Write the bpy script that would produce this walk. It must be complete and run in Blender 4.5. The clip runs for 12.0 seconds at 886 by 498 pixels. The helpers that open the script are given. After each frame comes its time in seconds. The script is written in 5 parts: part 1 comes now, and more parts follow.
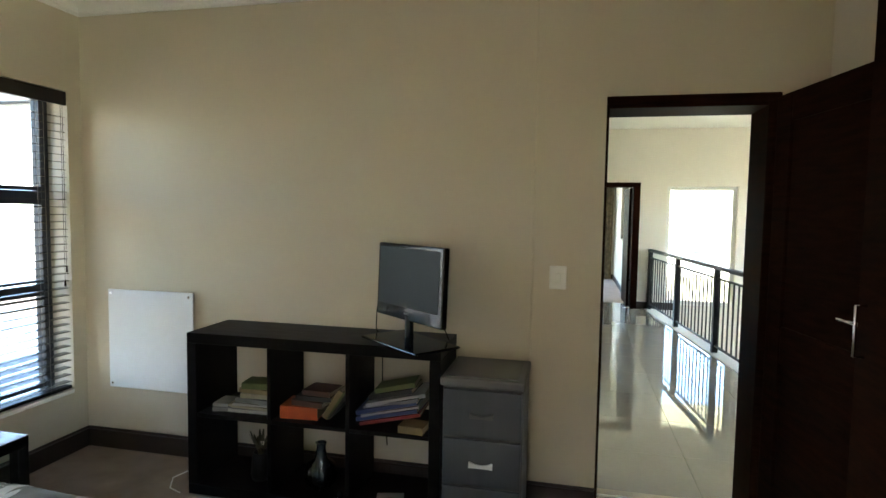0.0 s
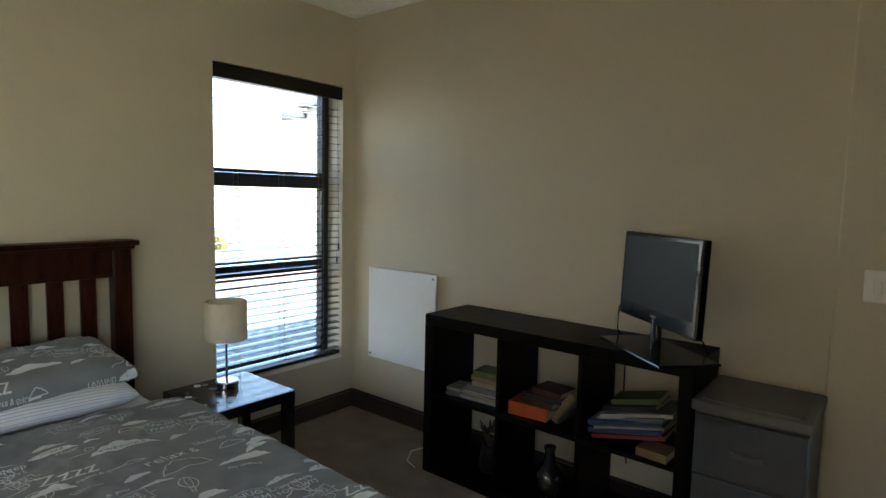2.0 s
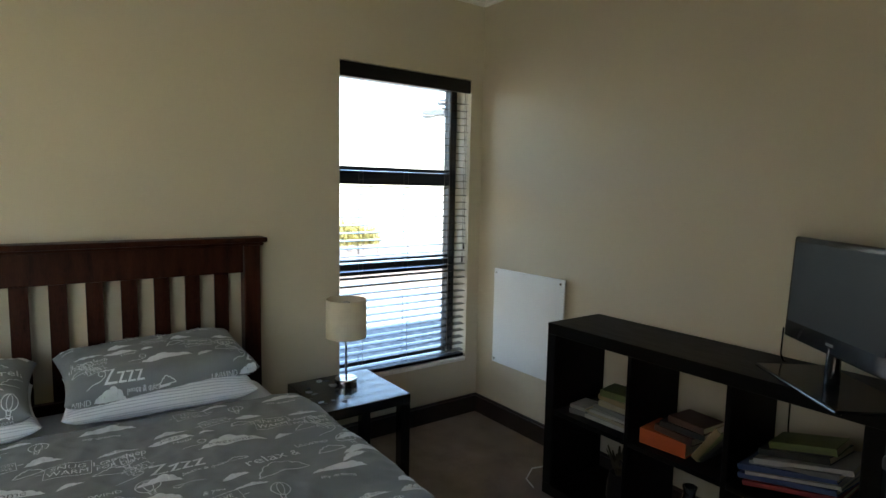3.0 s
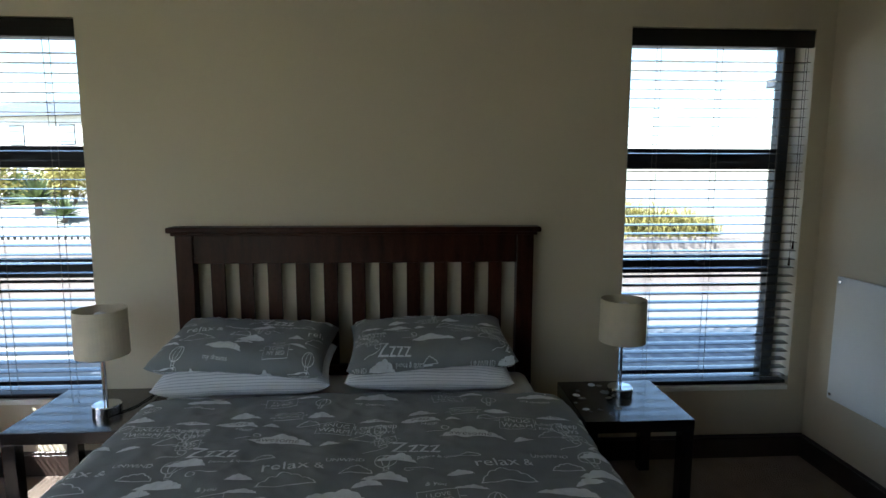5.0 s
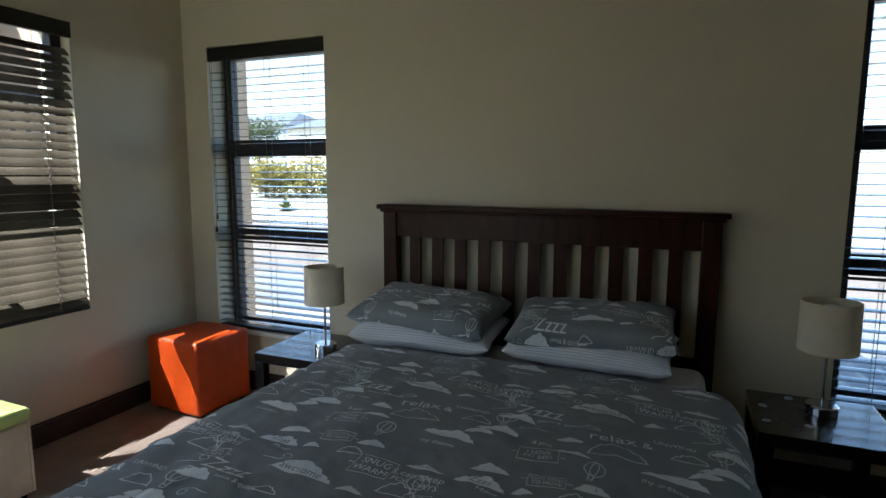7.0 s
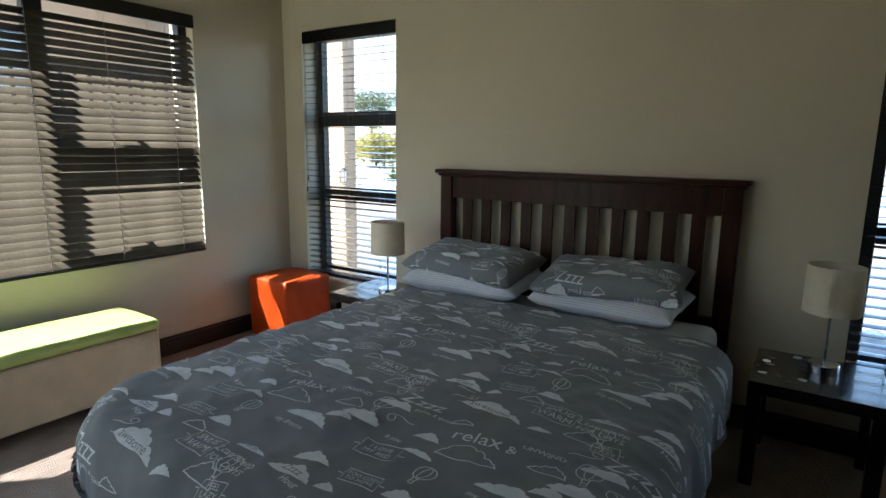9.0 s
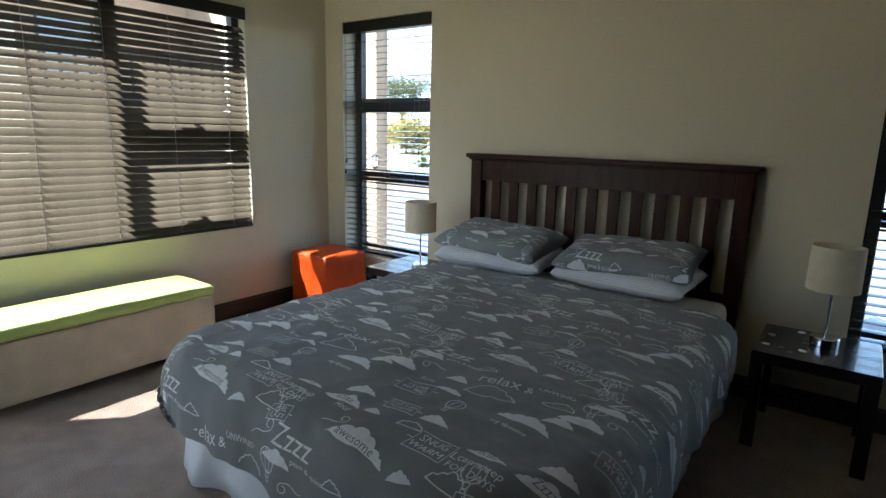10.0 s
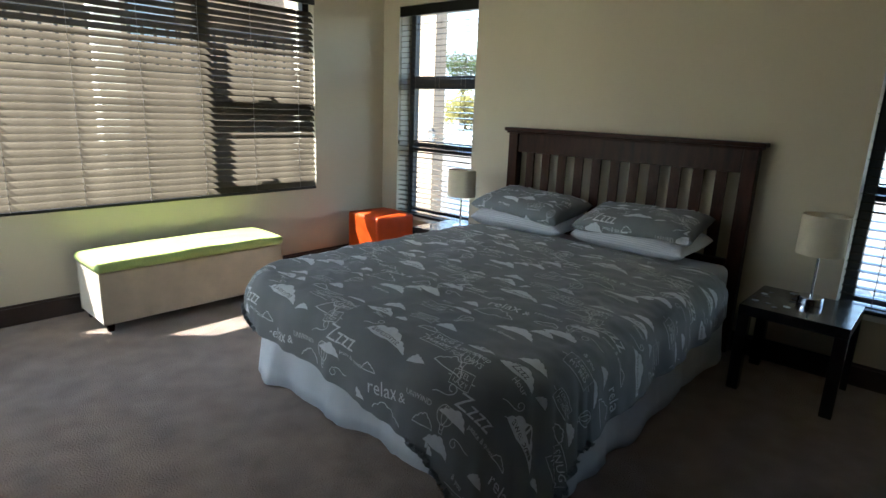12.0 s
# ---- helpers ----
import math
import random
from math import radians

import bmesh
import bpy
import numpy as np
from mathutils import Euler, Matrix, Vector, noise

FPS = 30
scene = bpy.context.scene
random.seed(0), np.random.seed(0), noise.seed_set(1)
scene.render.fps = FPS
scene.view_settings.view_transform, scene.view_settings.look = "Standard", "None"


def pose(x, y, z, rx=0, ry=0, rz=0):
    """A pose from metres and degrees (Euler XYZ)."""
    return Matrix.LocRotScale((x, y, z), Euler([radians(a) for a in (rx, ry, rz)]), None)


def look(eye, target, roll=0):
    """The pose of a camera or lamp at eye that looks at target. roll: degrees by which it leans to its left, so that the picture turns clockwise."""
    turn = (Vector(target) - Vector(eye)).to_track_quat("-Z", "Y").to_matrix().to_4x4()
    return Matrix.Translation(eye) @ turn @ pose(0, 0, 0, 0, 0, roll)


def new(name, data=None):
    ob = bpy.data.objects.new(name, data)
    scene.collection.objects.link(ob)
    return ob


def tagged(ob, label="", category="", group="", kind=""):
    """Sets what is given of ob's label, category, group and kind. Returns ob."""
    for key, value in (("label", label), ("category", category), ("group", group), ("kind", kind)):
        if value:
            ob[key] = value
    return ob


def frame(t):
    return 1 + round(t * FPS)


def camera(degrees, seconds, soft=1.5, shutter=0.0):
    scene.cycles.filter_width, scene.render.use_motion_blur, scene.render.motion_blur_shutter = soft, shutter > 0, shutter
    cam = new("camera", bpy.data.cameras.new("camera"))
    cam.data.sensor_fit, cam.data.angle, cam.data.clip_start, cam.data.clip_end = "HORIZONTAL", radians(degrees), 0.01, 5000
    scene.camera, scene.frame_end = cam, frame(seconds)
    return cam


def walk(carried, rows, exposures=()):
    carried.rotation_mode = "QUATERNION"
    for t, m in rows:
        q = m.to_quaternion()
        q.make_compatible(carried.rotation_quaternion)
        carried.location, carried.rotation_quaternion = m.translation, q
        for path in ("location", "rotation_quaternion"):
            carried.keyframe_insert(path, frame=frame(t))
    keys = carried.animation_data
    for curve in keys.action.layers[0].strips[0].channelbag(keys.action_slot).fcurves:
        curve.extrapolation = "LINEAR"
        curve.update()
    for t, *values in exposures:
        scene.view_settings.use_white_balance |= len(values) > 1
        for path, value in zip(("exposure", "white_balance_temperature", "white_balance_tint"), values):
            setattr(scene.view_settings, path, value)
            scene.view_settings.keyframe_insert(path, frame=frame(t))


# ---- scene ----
cam = camera(75.7, 12.0)
PATH = [
    (0, (0.509, 0.42, 1.429), (0.072, 2.367, 1.297), 0.9),
    (0.5, (0.532, 0.481, 1.424), (-0.186, 2.342, 1.277), 1.0),
    (1, (0.58, 0.499, 1.409), (-0.343, 2.267, 1.257), 1.2),
    (1.5, (0.564, 0.575, 1.393), (-0.525, 2.243, 1.223), 1.3),
    (2, (0.52, 0.714, 1.399), (-0.738, 2.258, 1.217), 1.3),
    (2.5, (0.501, 0.833, 1.405), (-0.928, 2.218, 1.215), 1.2),
    (3, (0.467, 0.941, 1.409), (-1.142, 2.111, 1.203), 1.1),
    (5, (0.347, 1.255, 1.404), (-1.633, 1.369, 1.145), 0.1),
    (5.5, (0.317, 1.342, 1.377), (-1.664, 1.194, 1.143), 0.0),
    (6, (0.308, 1.467, 1.361), (-1.629, 1.028, 1.129), -0.1),
    (6.5, (0.353, 1.563, 1.35), (-1.528, 0.927, 1.102), -0.1),
    (7, (0.419, 1.651, 1.328), (-1.412, 0.888, 1.068), 0.2),
    (9, (0.613, 2.105, 1.306), (-1.028, 1.019, 0.95), 0.7),
    (9.5, (0.692, 2.193, 1.3), (-0.903, 1.048, 0.922), 1.0),
    (10, (0.827, 2.235, 1.296), (-0.753, 1.076, 0.895), 1.3),
    (10.5, (0.89, 2.301, 1.287), (-0.663, 1.112, 0.868), 1.6),
    (11, (0.971, 2.39, 1.278), (-0.542, 1.16, 0.833), 2.0),
    (11.5, (1.029, 2.517, 1.278), (-0.437, 1.241, 0.807), 2.0),
    (12, (1.111, 2.624, 1.289), (-0.33, 1.325, 0.807), 2.2),
]
EXPOSURES = [  # seconds, stops, kelvin, tint
    (0, 4.82, 6260, 8), (1.0, 4.31, 6260, 8), (1.5, 4.13, 6310, 8), (2.5, 4.01, 6310, 8), (3.2, 3.95, 6260, 8), (5, 3.00, 5840, 8),
    (6.0, 2.71, 5690, 8), (7.2, 2.85, 5740, 8), (9, 3.33, 5840, 8), (10.5, 3.51, 5890, 8), (12, 3.62, 5940, 8)]
walk(cam, [(t, look(eye, target, roll)) for t, eye, target, roll in PATH], EXPOSURES)

# ---- world and sun ----
SUN = Vector((0.56, -0.556, 1.0)).normalized()      # towards the sun
world = bpy.data.worlds.new("sky")
scene.world = world
world.use_nodes = True
wn = world.node_tree.nodes
sky = wn.new("ShaderNodeTexSky")
sky.sky_type, sky.sun_disc = "NISHITA", False
sky.sun_elevation = math.asin(SUN.z)
sky.sun_rotation = math.atan2(SUN.x, SUN.y)
wn["Background"].inputs["Strength"].default_value = 0.085
world.node_tree.links.new(sky.outputs[0], wn["Background"].inputs["Color"])
sun = new("sun", bpy.data.lights.new("sun", "SUN"))
sun.data.energy, sun.data.angle, sun.data.color = 5.0, radians(0.5), (1.0, 0.97, 0.91)
sun.matrix_world = look(SUN * 20, (0, 0, 0))


# ---- materials ----
def mat(name, rgb, rough=0.6, metal=0.0, vary=0.15, scale=8.0, stretch=(1, 1, 1), fine=120.0, bump=0.1, depth=0.002,
        coat=0.0, sheen=0.0, rgb2=None, island=0.0, through_light=0.0, spec=0.5):
    """A surface with mottling at two sizes, fine relief and uneven gloss."""
    m = bpy.data.materials.new(name)
    m.use_nodes = True
    n, l = m.node_tree.nodes, m.node_tree.links
    b = n["Principled BSDF"]
    co = n.new("ShaderNodeTexCoord")
    mp = n.new("ShaderNodeMapping")
    mp.inputs["Scale"].default_value = stretch
    l.new(co.outputs["Object"], mp.inputs["Vector"])
    big, small = n.new("ShaderNodeTexNoise"), n.new("ShaderNodeTexNoise")
    for t, s, d in ((big, scale, 4), (small, fine, 3)):
        t.inputs["Scale"].default_value, t.inputs["Detail"].default_value = s, d
        l.new(mp.outputs[0], t.inputs["Vector"])
    mix = n.new("ShaderNodeMix")
    mix.data_type = "RGBA"
    dark = rgb2 or tuple(c * (1 - 2 * vary) for c in rgb)
    light = rgb if rgb2 else tuple(min(1, c * (1 + vary)) for c in rgb)
    mix.inputs["A"].default_value, mix.inputs["B"].default_value = (*dark, 1), (*light, 1)
    add = n.new("ShaderNodeMath")
    add.operation = "MULTIPLY_ADD"
    add.inputs[1].default_value = 0.35
    l.new(small.outputs["Fac"], add.inputs[0])
    sub = n.new("ShaderNodeMath")
    sub.operation = "MULTIPLY"
    sub.inputs[1].default_value = 0.65
    l.new(big.outputs["Fac"], sub.inputs[0])
    l.new(sub.outputs[0], add.inputs[2])
    rng = n.new("ShaderNodeMapRange")
    rng.inputs["From Min"].default_value, rng.inputs["From Max"].default_value = 0.3, 0.7
    l.new(add.outputs[0], rng.inputs["Value"])
    l.new(rng.outputs[0], mix.inputs["Factor"])
    out = mix.outputs["Result"]
    if island:
        inf = n.new("ShaderNodeObjectInfo")
        hsv = n.new("ShaderNodeHueSaturation")
        mr = n.new("ShaderNodeMapRange")
        mr.inputs["To Min"].default_value, mr.inputs["To Max"].default_value = 1 - island, 1 + island
        l.new(inf.outputs["Random"], mr.inputs["Value"])
        l.new(mr.outputs[0], hsv.inputs["Value"])
        l.new(out, hsv.inputs["Color"])
        out = hsv.outputs[0]
    l.new(out, b.inputs["Base Color"])
    rr = n.new("ShaderNodeMapRange")
    rr.inputs["To Min"].default_value, rr.inputs["To Max"].default_value = max(0.02, rough - min(0.08, rough / 2)), min(1, rough + min(0.08, rough / 2))
    l.new(big.outputs["Fac"], rr.inputs["Value"])
    l.new(rr.outputs[0], b.inputs["Roughness"])
    b.inputs["Metallic"].default_value = metal
    b.inputs["Coat Weight"].default_value = coat
    b.inputs["Sheen Weight"].default_value = sheen
    b.inputs["Specular IOR Level"].default_value = spec
    if through_light:
        b.inputs["Subsurface Weight"].default_value = 0.0
        tr, ms = n.new("ShaderNodeBsdfTranslucent"), n.new("ShaderNodeMixShader")
        l.new(out, tr.inputs["Color"])
        ms.inputs[0].default_value = through_light
        l.new(b.outputs[0], ms.inputs[1])
        l.new(tr.outputs[0], ms.inputs[2])
        l.new(ms.outputs[0], n["Material Output"].inputs["Surface"])
    if bump:
        bp = n.new("ShaderNodeBump")
        bp.inputs["Strength"].default_value, bp.inputs["Distance"].default_value = bump, depth
        l.new(small.outputs["Fac"], bp.inputs["Height"])
        l.new(bp.outputs[0], b.inputs["Normal"])
    return m


def glass_mat():
    m = bpy.data.materials.new("glass")
    m.use_nodes = True
    n, l = m.node_tree.nodes, m.node_tree.links
    tr, gl, ms = n.new("ShaderNodeBsdfTransparent"), n.new("ShaderNodeBsdfGlossy"), n.new("ShaderNodeMixShader")
    gl.inputs["Roughness"].default_value = 0.02
    tr.inputs["Color"].default_value = (0.96, 0.98, 0.97, 1)
    ms.inputs[0].default_value = 0.035
    l.new(tr.outputs[0], ms.inputs[1])
    l.new(gl.outputs[0], ms.inputs[2])
    l.new(ms.outputs[0], n["Material Output"].inputs["Surface"])
    return m


M_WALL = mat("wall_paint", (0.57, 0.50, 0.375), 0.7, vary=0.03, scale=1.5, fine=260, bump=0.12, depth=0.0015)
M_WHITE = mat("ceiling_paint", (0.80, 0.79, 0.75), 0.75, vary=0.02, scale=2, bump=0.08)
M_HALL = mat("hall_paint", (0.80, 0.75, 0.66), 0.7, vary=0.03, scale=1.5, fine=260)
M_CARPET = mat("carpet", (0.285, 0.212, 0.160), 0.95, vary=0.22, scale=7, fine=150, bump=1.0, depth=0.010, sheen=0.15)
M_DARKWOOD = mat("dark_stained_wood", (0.017, 0.0056, 0.0028), 0.55, vary=0.35, scale=6, stretch=(1, 1, 8), fine=60, bump=0.15, spec=0.008)
M_SKIRT = mat("skirting_wood", (0.040, 0.026, 0.021), 0.4, vary=0.25, scale=4, fine=80)
M_HEADBOARD = mat("reddish_brown_wood", (0.038, 0.0105, 0.0052), 0.36, vary=0.35, scale=5, stretch=(2, 6, 1), fine=50, bump=0.15, spec=0.16)
M_BLACKBROWN = mat("black_brown_foil", (0.0062, 0.0048, 0.0042), 0.42, vary=0.25, scale=9, stretch=(1, 4, 4), fine=90, bump=0.1, spec=0.09)
M_LACK = mat("black_lacquer", (0.012, 0.012, 0.015), 0.24, vary=0.3, scale=12, fine=90, bump=0.03, spec=0.6, coat=0.35)
M_ALU = mat("dark_aluminium", (0.028, 0.027, 0.030), 0.4, metal=0.3, vary=0.15, scale=10, bump=0.05)
M_SLAT = mat("slat_wood", (0.098, 0.081, 0.058), 0.24, coat=0.5, vary=0.2, scale=5, stretch=(1, 1, 6), fine=90, bump=0.1, island=0.06)
M_VALANCE = mat("black_stained_wood", (0.010, 0.009, 0.009), 0.4, vary=0.2, scale=6, fine=60, bump=0.1, spec=0.3)
M_CORD = mat("blind_cord", (0.17, 0.15, 0.13), 0.8, vary=0.1)
M_SHADE = mat("lamp_shade_fabric", (0.78, 0.70, 0.55), 0.85, vary=0.05, scale=20, fine=600, bump=0.3, depth=0.0008, through_light=0.25)
M_CHROME = mat("chrome", (0.75, 0.75, 0.77), 0.12, metal=1.0, vary=0.05, bump=0.0)
M_DUVET = mat("grey_duvet_cotton", (0.192, 0.208, 0.216), 0.85, vary=0.10, scale=6, fine=500, bump=0.35, depth=0.001, sheen=0.1)
M_PRINT = mat("white_print", (0.70, 0.73, 0.76), 0.85, vary=0.08, scale=30, fine=500, bump=0.2, depth=0.001)
M_LINEN = mat("white_linen", (0.66, 0.67, 0.70), 0.85, vary=0.04, scale=8, fine=500, bump=0.3, depth=0.001)
M_STRIPE = mat("grey_stripe", (0.34, 0.37, 0.42), 0.85, vary=0.06, scale=30)
M_SKIRTCLOTH = mat("valance_cloth", (0.53, 0.54, 0.55), 0.85, vary=0.05, scale=6, fine=400, bump=0.3, depth=0.001)
M_PANEL = mat("heater_panel_paint", (0.78, 0.79, 0.80), 0.5, vary=0.02, scale=3, bump=0.05)
M_PLASTICW = mat("white_plastic", (0.78, 0.76, 0.72), 0.35, vary=0.02, bump=0.0)
M_GREYPLASTIC = mat("grey_plastic", (0.064, 0.068, 0.071), 0.38, vary=0.08, scale=5, stretch=(6, 6, 0.4), fine=60, bump=0.1)
M_GREYLID = mat("grey_plastic_lid", (0.105, 0.10, 0.092), 0.4, vary=0.06, scale=6, bump=0.05)
M_TVBLACK = mat("gloss_black_plastic", (0.008, 0.008, 0.009), 0.12, vary=0.1, bump=0.0, spec=0.3)
M_SCREEN = mat("matt_screen", (0.010, 0.013, 0.015), 0.40, vary=0.03, bump=0.0, spec=0.16)
M_GREEN = mat("lime_faux_leather", (0.50, 0.61, 0.19), 0.42, vary=0.06, scale=12, fine=250, bump=0.25, depth=0.001)
M_CREAM = mat("cream_suede", (0.66, 0.55, 0.40), 0.9, vary=0.09, scale=9, fine=200, bump=0.3, depth=0.001, sheen=0.2)
M_ORANGE = mat("orange_faux_leather", (0.52, 0.060, 0.004), 0.5, vary=0.10, scale=14, fine=250, bump=0.3, depth=0.001, spec=0.3)
M_TILE = mat("polished_porcelain", (0.40, 0.375, 0.33), 0.03, vary=0.04, scale=3, fine=40, bump=0.0, island=0.025, coat=0.6)
M_GROUT = mat("grout", (0.40, 0.37, 0.32), 0.9, vary=0.1)
M_IRON = mat("black_iron", (0.02, 0.02, 0.022), 0.45, metal=0.4, vary=0.2, bump=0.05)
M_CURTAIN = mat("patterned_curtain", (0.34, 0.27, 0.17), 0.9, scale=14, fine=60, rgb2=(0.05, 0.045, 0.035), bump=0.2)
M_GLASS = glass_mat()


# ---- building helpers ----
def box(bm, x0, x1, y0, y1, z0, z1, bevel=0.0, seg=2, m=None):
    """A box, bevelled if asked, added to bm."""
    r = bmesh.ops.create_cube(bm, size=1)
    mm = Matrix.Translation(((x0 + x1) / 2, (y0 + y1) / 2, (z0 + z1) / 2)) @ Matrix.Diagonal((abs(x1 - x0), abs(y1 - y0), abs(z1 - z0), 1))
    bmesh.ops.transform(bm, matrix=mm, verts=r["verts"])
    vs = r["verts"]
    if bevel:
        es = list({e for v in vs for e in v.link_edges})
        rr = bmesh.ops.bevel(bm, geom=es, offset=bevel, segments=seg, affect="EDGES", profile=0.5)
        vs = list({v for f in rr["faces"] for v in f.verts} | {v for v in vs if v.is_valid})
    if m is not None:
        bmesh.ops.transform(bm, matrix=m, verts=vs)
    return vs


def cyl(bm, r0, r1, z0, z1, seg=24, m=None, caps=True):
    r = bmesh.ops.create_cone(bm, cap_ends=caps, segments=seg, radius1=r0, radius2=r1, depth=z1 - z0)
    bmesh.ops.transform(bm, matrix=(m or Matrix()) @ Matrix.Translation((0, 0, (z0 + z1) / 2)), verts=r["verts"])
    return r["verts"]


def lathe(bm, profile, seg=28, m=None):
    """A body turned about z from (radius, height) pairs."""
    rings = []
    for r, z in profile:
        rings.append([bm.verts.new((m or Matrix()) @ Vector((r * math.cos(2 * math.pi * k / seg), r * math.sin(2 * math.pi * k / seg), z))) for k in range(seg)])
    for a, b in zip(rings, rings[1:]):
        for k in range(seg):
            bm.faces.new((a[k], a[(k + 1) % seg], b[(k + 1) % seg], b[k]))
    return rings


def tube(bm, pts, r, seg=8):
    """A round bar along points."""
    pts = [Vector(p) for p in pts]
    rings = []
    for i, p in enumerate(pts):
        d = (pts[min(i + 1, len(pts) - 1)] - pts[max(i - 1, 0)]).normalized()
        a = d.orthogonal().normalized()
        b = d.cross(a)
        if rings:
            ref = rings[-1][0].co - pts[i - 1]
            a = (ref - d * ref.dot(d)).normalized()
            b = d.cross(a)
        rings.append([bm.verts.new(p + r * (math.cos(2 * math.pi * k / seg) * a + math.sin(2 * math.pi * k / seg) * b)) for k in range(seg)])
    for q, w in zip(rings, rings[1:]):
        for k in range(seg):
            bm.faces.new((q[k], q[(k + 1) % seg], w[(k + 1) % seg], w[k]))
    for ring in (rings[0], rings[-1]):
        bm.faces.new(ring)


def mesh_of(name, bm, material, smooth=False):
    bmesh.ops.recalc_face_normals(bm, faces=bm.faces)
    me = bpy.data.meshes.new(name)
    bm.to_mesh(me)
    bm.free()
    for m in (material if isinstance(material, (list, tuple)) else [material]):
        me.materials.append(m)
    if smooth:
        for p in me.polygons:
            p.use_smooth = True
    return me


def part(name, bm, material, parent, label="", smooth=False):
    ob = new(name, mesh_of(name, bm, material, smooth))
    ob.parent = parent
    return tagged(ob, label)


def thing(name, x, y, z, label, category, group="", rz=0):
    ob = new(name)
    ob.matrix_world = pose(x, y, z, 0, 0, rz)
    ob.empty_display_size = 0.05
    return tagged(ob, label, category, group)


def structure(name, bm, material, label="", category="", smooth=False):
    return tagged(new(name, mesh_of(name, bm, material, smooth)), label, category, "", "structure")


def wall_boxes(bm, axis, a0, a1, t0, t1, z0, z1, holes):
    """A wall from a0 to a1 along axis, t0 to t1 thick, with holes (a, b, low, high) through it."""
    cuts = sorted({a0, a1, *[h[0] for h in holes], *[h[1] for h in holes]})
    for p, q in zip(cuts, cuts[1:]):
        hs = [h for h in holes if h[0] <= p and q <= h[1]]
        spans = [(z0, z1)] if not hs else [(z0, hs[0][2]), (hs[0][3], z1)]
        for lo, hi in spans:
            if hi - lo > 1e-4:
                if axis == "x":
                    box(bm, p, q, t0, t1, lo, hi)
                else:
                    box(bm, t0, t1, p, q, lo, hi)


# ---- the bedroom's shell ----
XW, XE, YS, YN, CEIL = -2.28, 1.56, -1.19, 3.22, 2.60
WN = (2.262, 3.127, 0.365, 2.068)     # windows in the west wall: y from, to, z from, to
WS = (-1.005, -0.177, 0.365, 2.068)
WB = (-1.575, 0.88, 0.640, 2.068)     # window in the south wall: x from, to, z from, to
DOOR = (0.652, 1.378, 0.0, 1.965)     # doorway in the north wall
T = 0.24

bm = bmesh.new()
wall_boxes(bm, "y", YS - T, YN + T, XW - T, XW, -0.2, CEIL + 0.2, [WN, WS])
structure("wall_west", bm, M_WALL, "cream painted plaster wall with two tall windows", "wall")
bm = bmesh.new()
wall_boxes(bm, "x", XW, 2.2, YS - T, YS, -0.2, CEIL + 0.2, [WB])
structure("wall_south", bm, M_WALL, "cream painted plaster wall with a wide window", "wall")
bm = bmesh.new()
wall_boxes(bm, "x", XW, 0.33, YN, YN + 0.20, -0.2, CEIL + 0.2, [])
wall_boxes(bm, "x", DOOR[0], 2.2, YN - 0.05, YN + 0.20, -0.2, CEIL + 0.2, [DOOR])
edge = box(bm, 0.33, DOOR[0], YN - 0.05, YN + 0.20, -0.2, CEIL + 0.2)
bead = [e for v in edge for e in v.link_edges if all(abs(w.co.x - 0.33) < 1e-5 and abs(w.co.y - YN + 0.05) < 1e-5 for w in e.verts)]
bmesh.ops.bevel(bm, geom=list(set(bead)), offset=0.012, segments=4, affect="EDGES", profile=0.5)
structure("wall_north", bm, M_WALL, "cream painted plaster wall with a doorway to the landing", "wall")
EB = (-1.14, -0.10, 0.03, 2.22)           # unseen glazed door in the east wall, added to brighten the carpet
bm = bmesh.new()
wall_boxes(bm, "y", 2.45, YN - 0.05, XE, XE + 0.15, -0.2, CEIL + 0.2, [])
wall_boxes(bm, "y", YS, YN - 0.05, 2.05, 2.2, -0.2, CEIL + 0.2, [EB])
box(bm, XE, 2.05, 2.45, 2.55, -0.2, CEIL + 0.2)
structure("wall_east", bm, M_WALL, "plain cream wall behind the wardrobe", "wall")
bm = bmesh.new()
box(bm, XW, 2.05, YS, YN, -0.2, 0)
structure("floor", bm, M_CARPET, "brown-grey cut pile carpet", "carpet")
bm = bmesh.new()
box(bm, XW, 2.05, YS, YN, CEIL, CEIL + 0.2)
structure("ceiling", bm, M_WHITE, "white painted ceiling", "ceiling")


def skirting(name, runs):
    bm = bmesh.new()
    for x0, x1, y0, y1 in runs:
        box(bm, x0, x1, y0, y1, 0, 0.102, 0.002, 1)
        dx, dy = (0.006, 0) if x1 - x0 < y1 - y0 else (0, 0.006)
        box(bm, x0 + dx * (x0 > 0), x1 - dx * (x0 <= 0), y0 + dy * (y0 > 0), y1 - dy * (y0 <= 0), 0.102, 0.117, 0.003, 1)
    structure(name, bm, M_SKIRT, "dark stained wooden skirting board", "skirting")


skirting("baseboard_west", [(XW, XW + 0.018, YS, YN)])
skirting("baseboard_south", [(XW + 0.018, 2.05, YS, YS + 0.018)])
skirting("baseboard_north", [(XW + 0.018, 0.33, YN - 0.018, YN), (0.33, DOOR[0], YN - 0.068, YN - 0.05)])


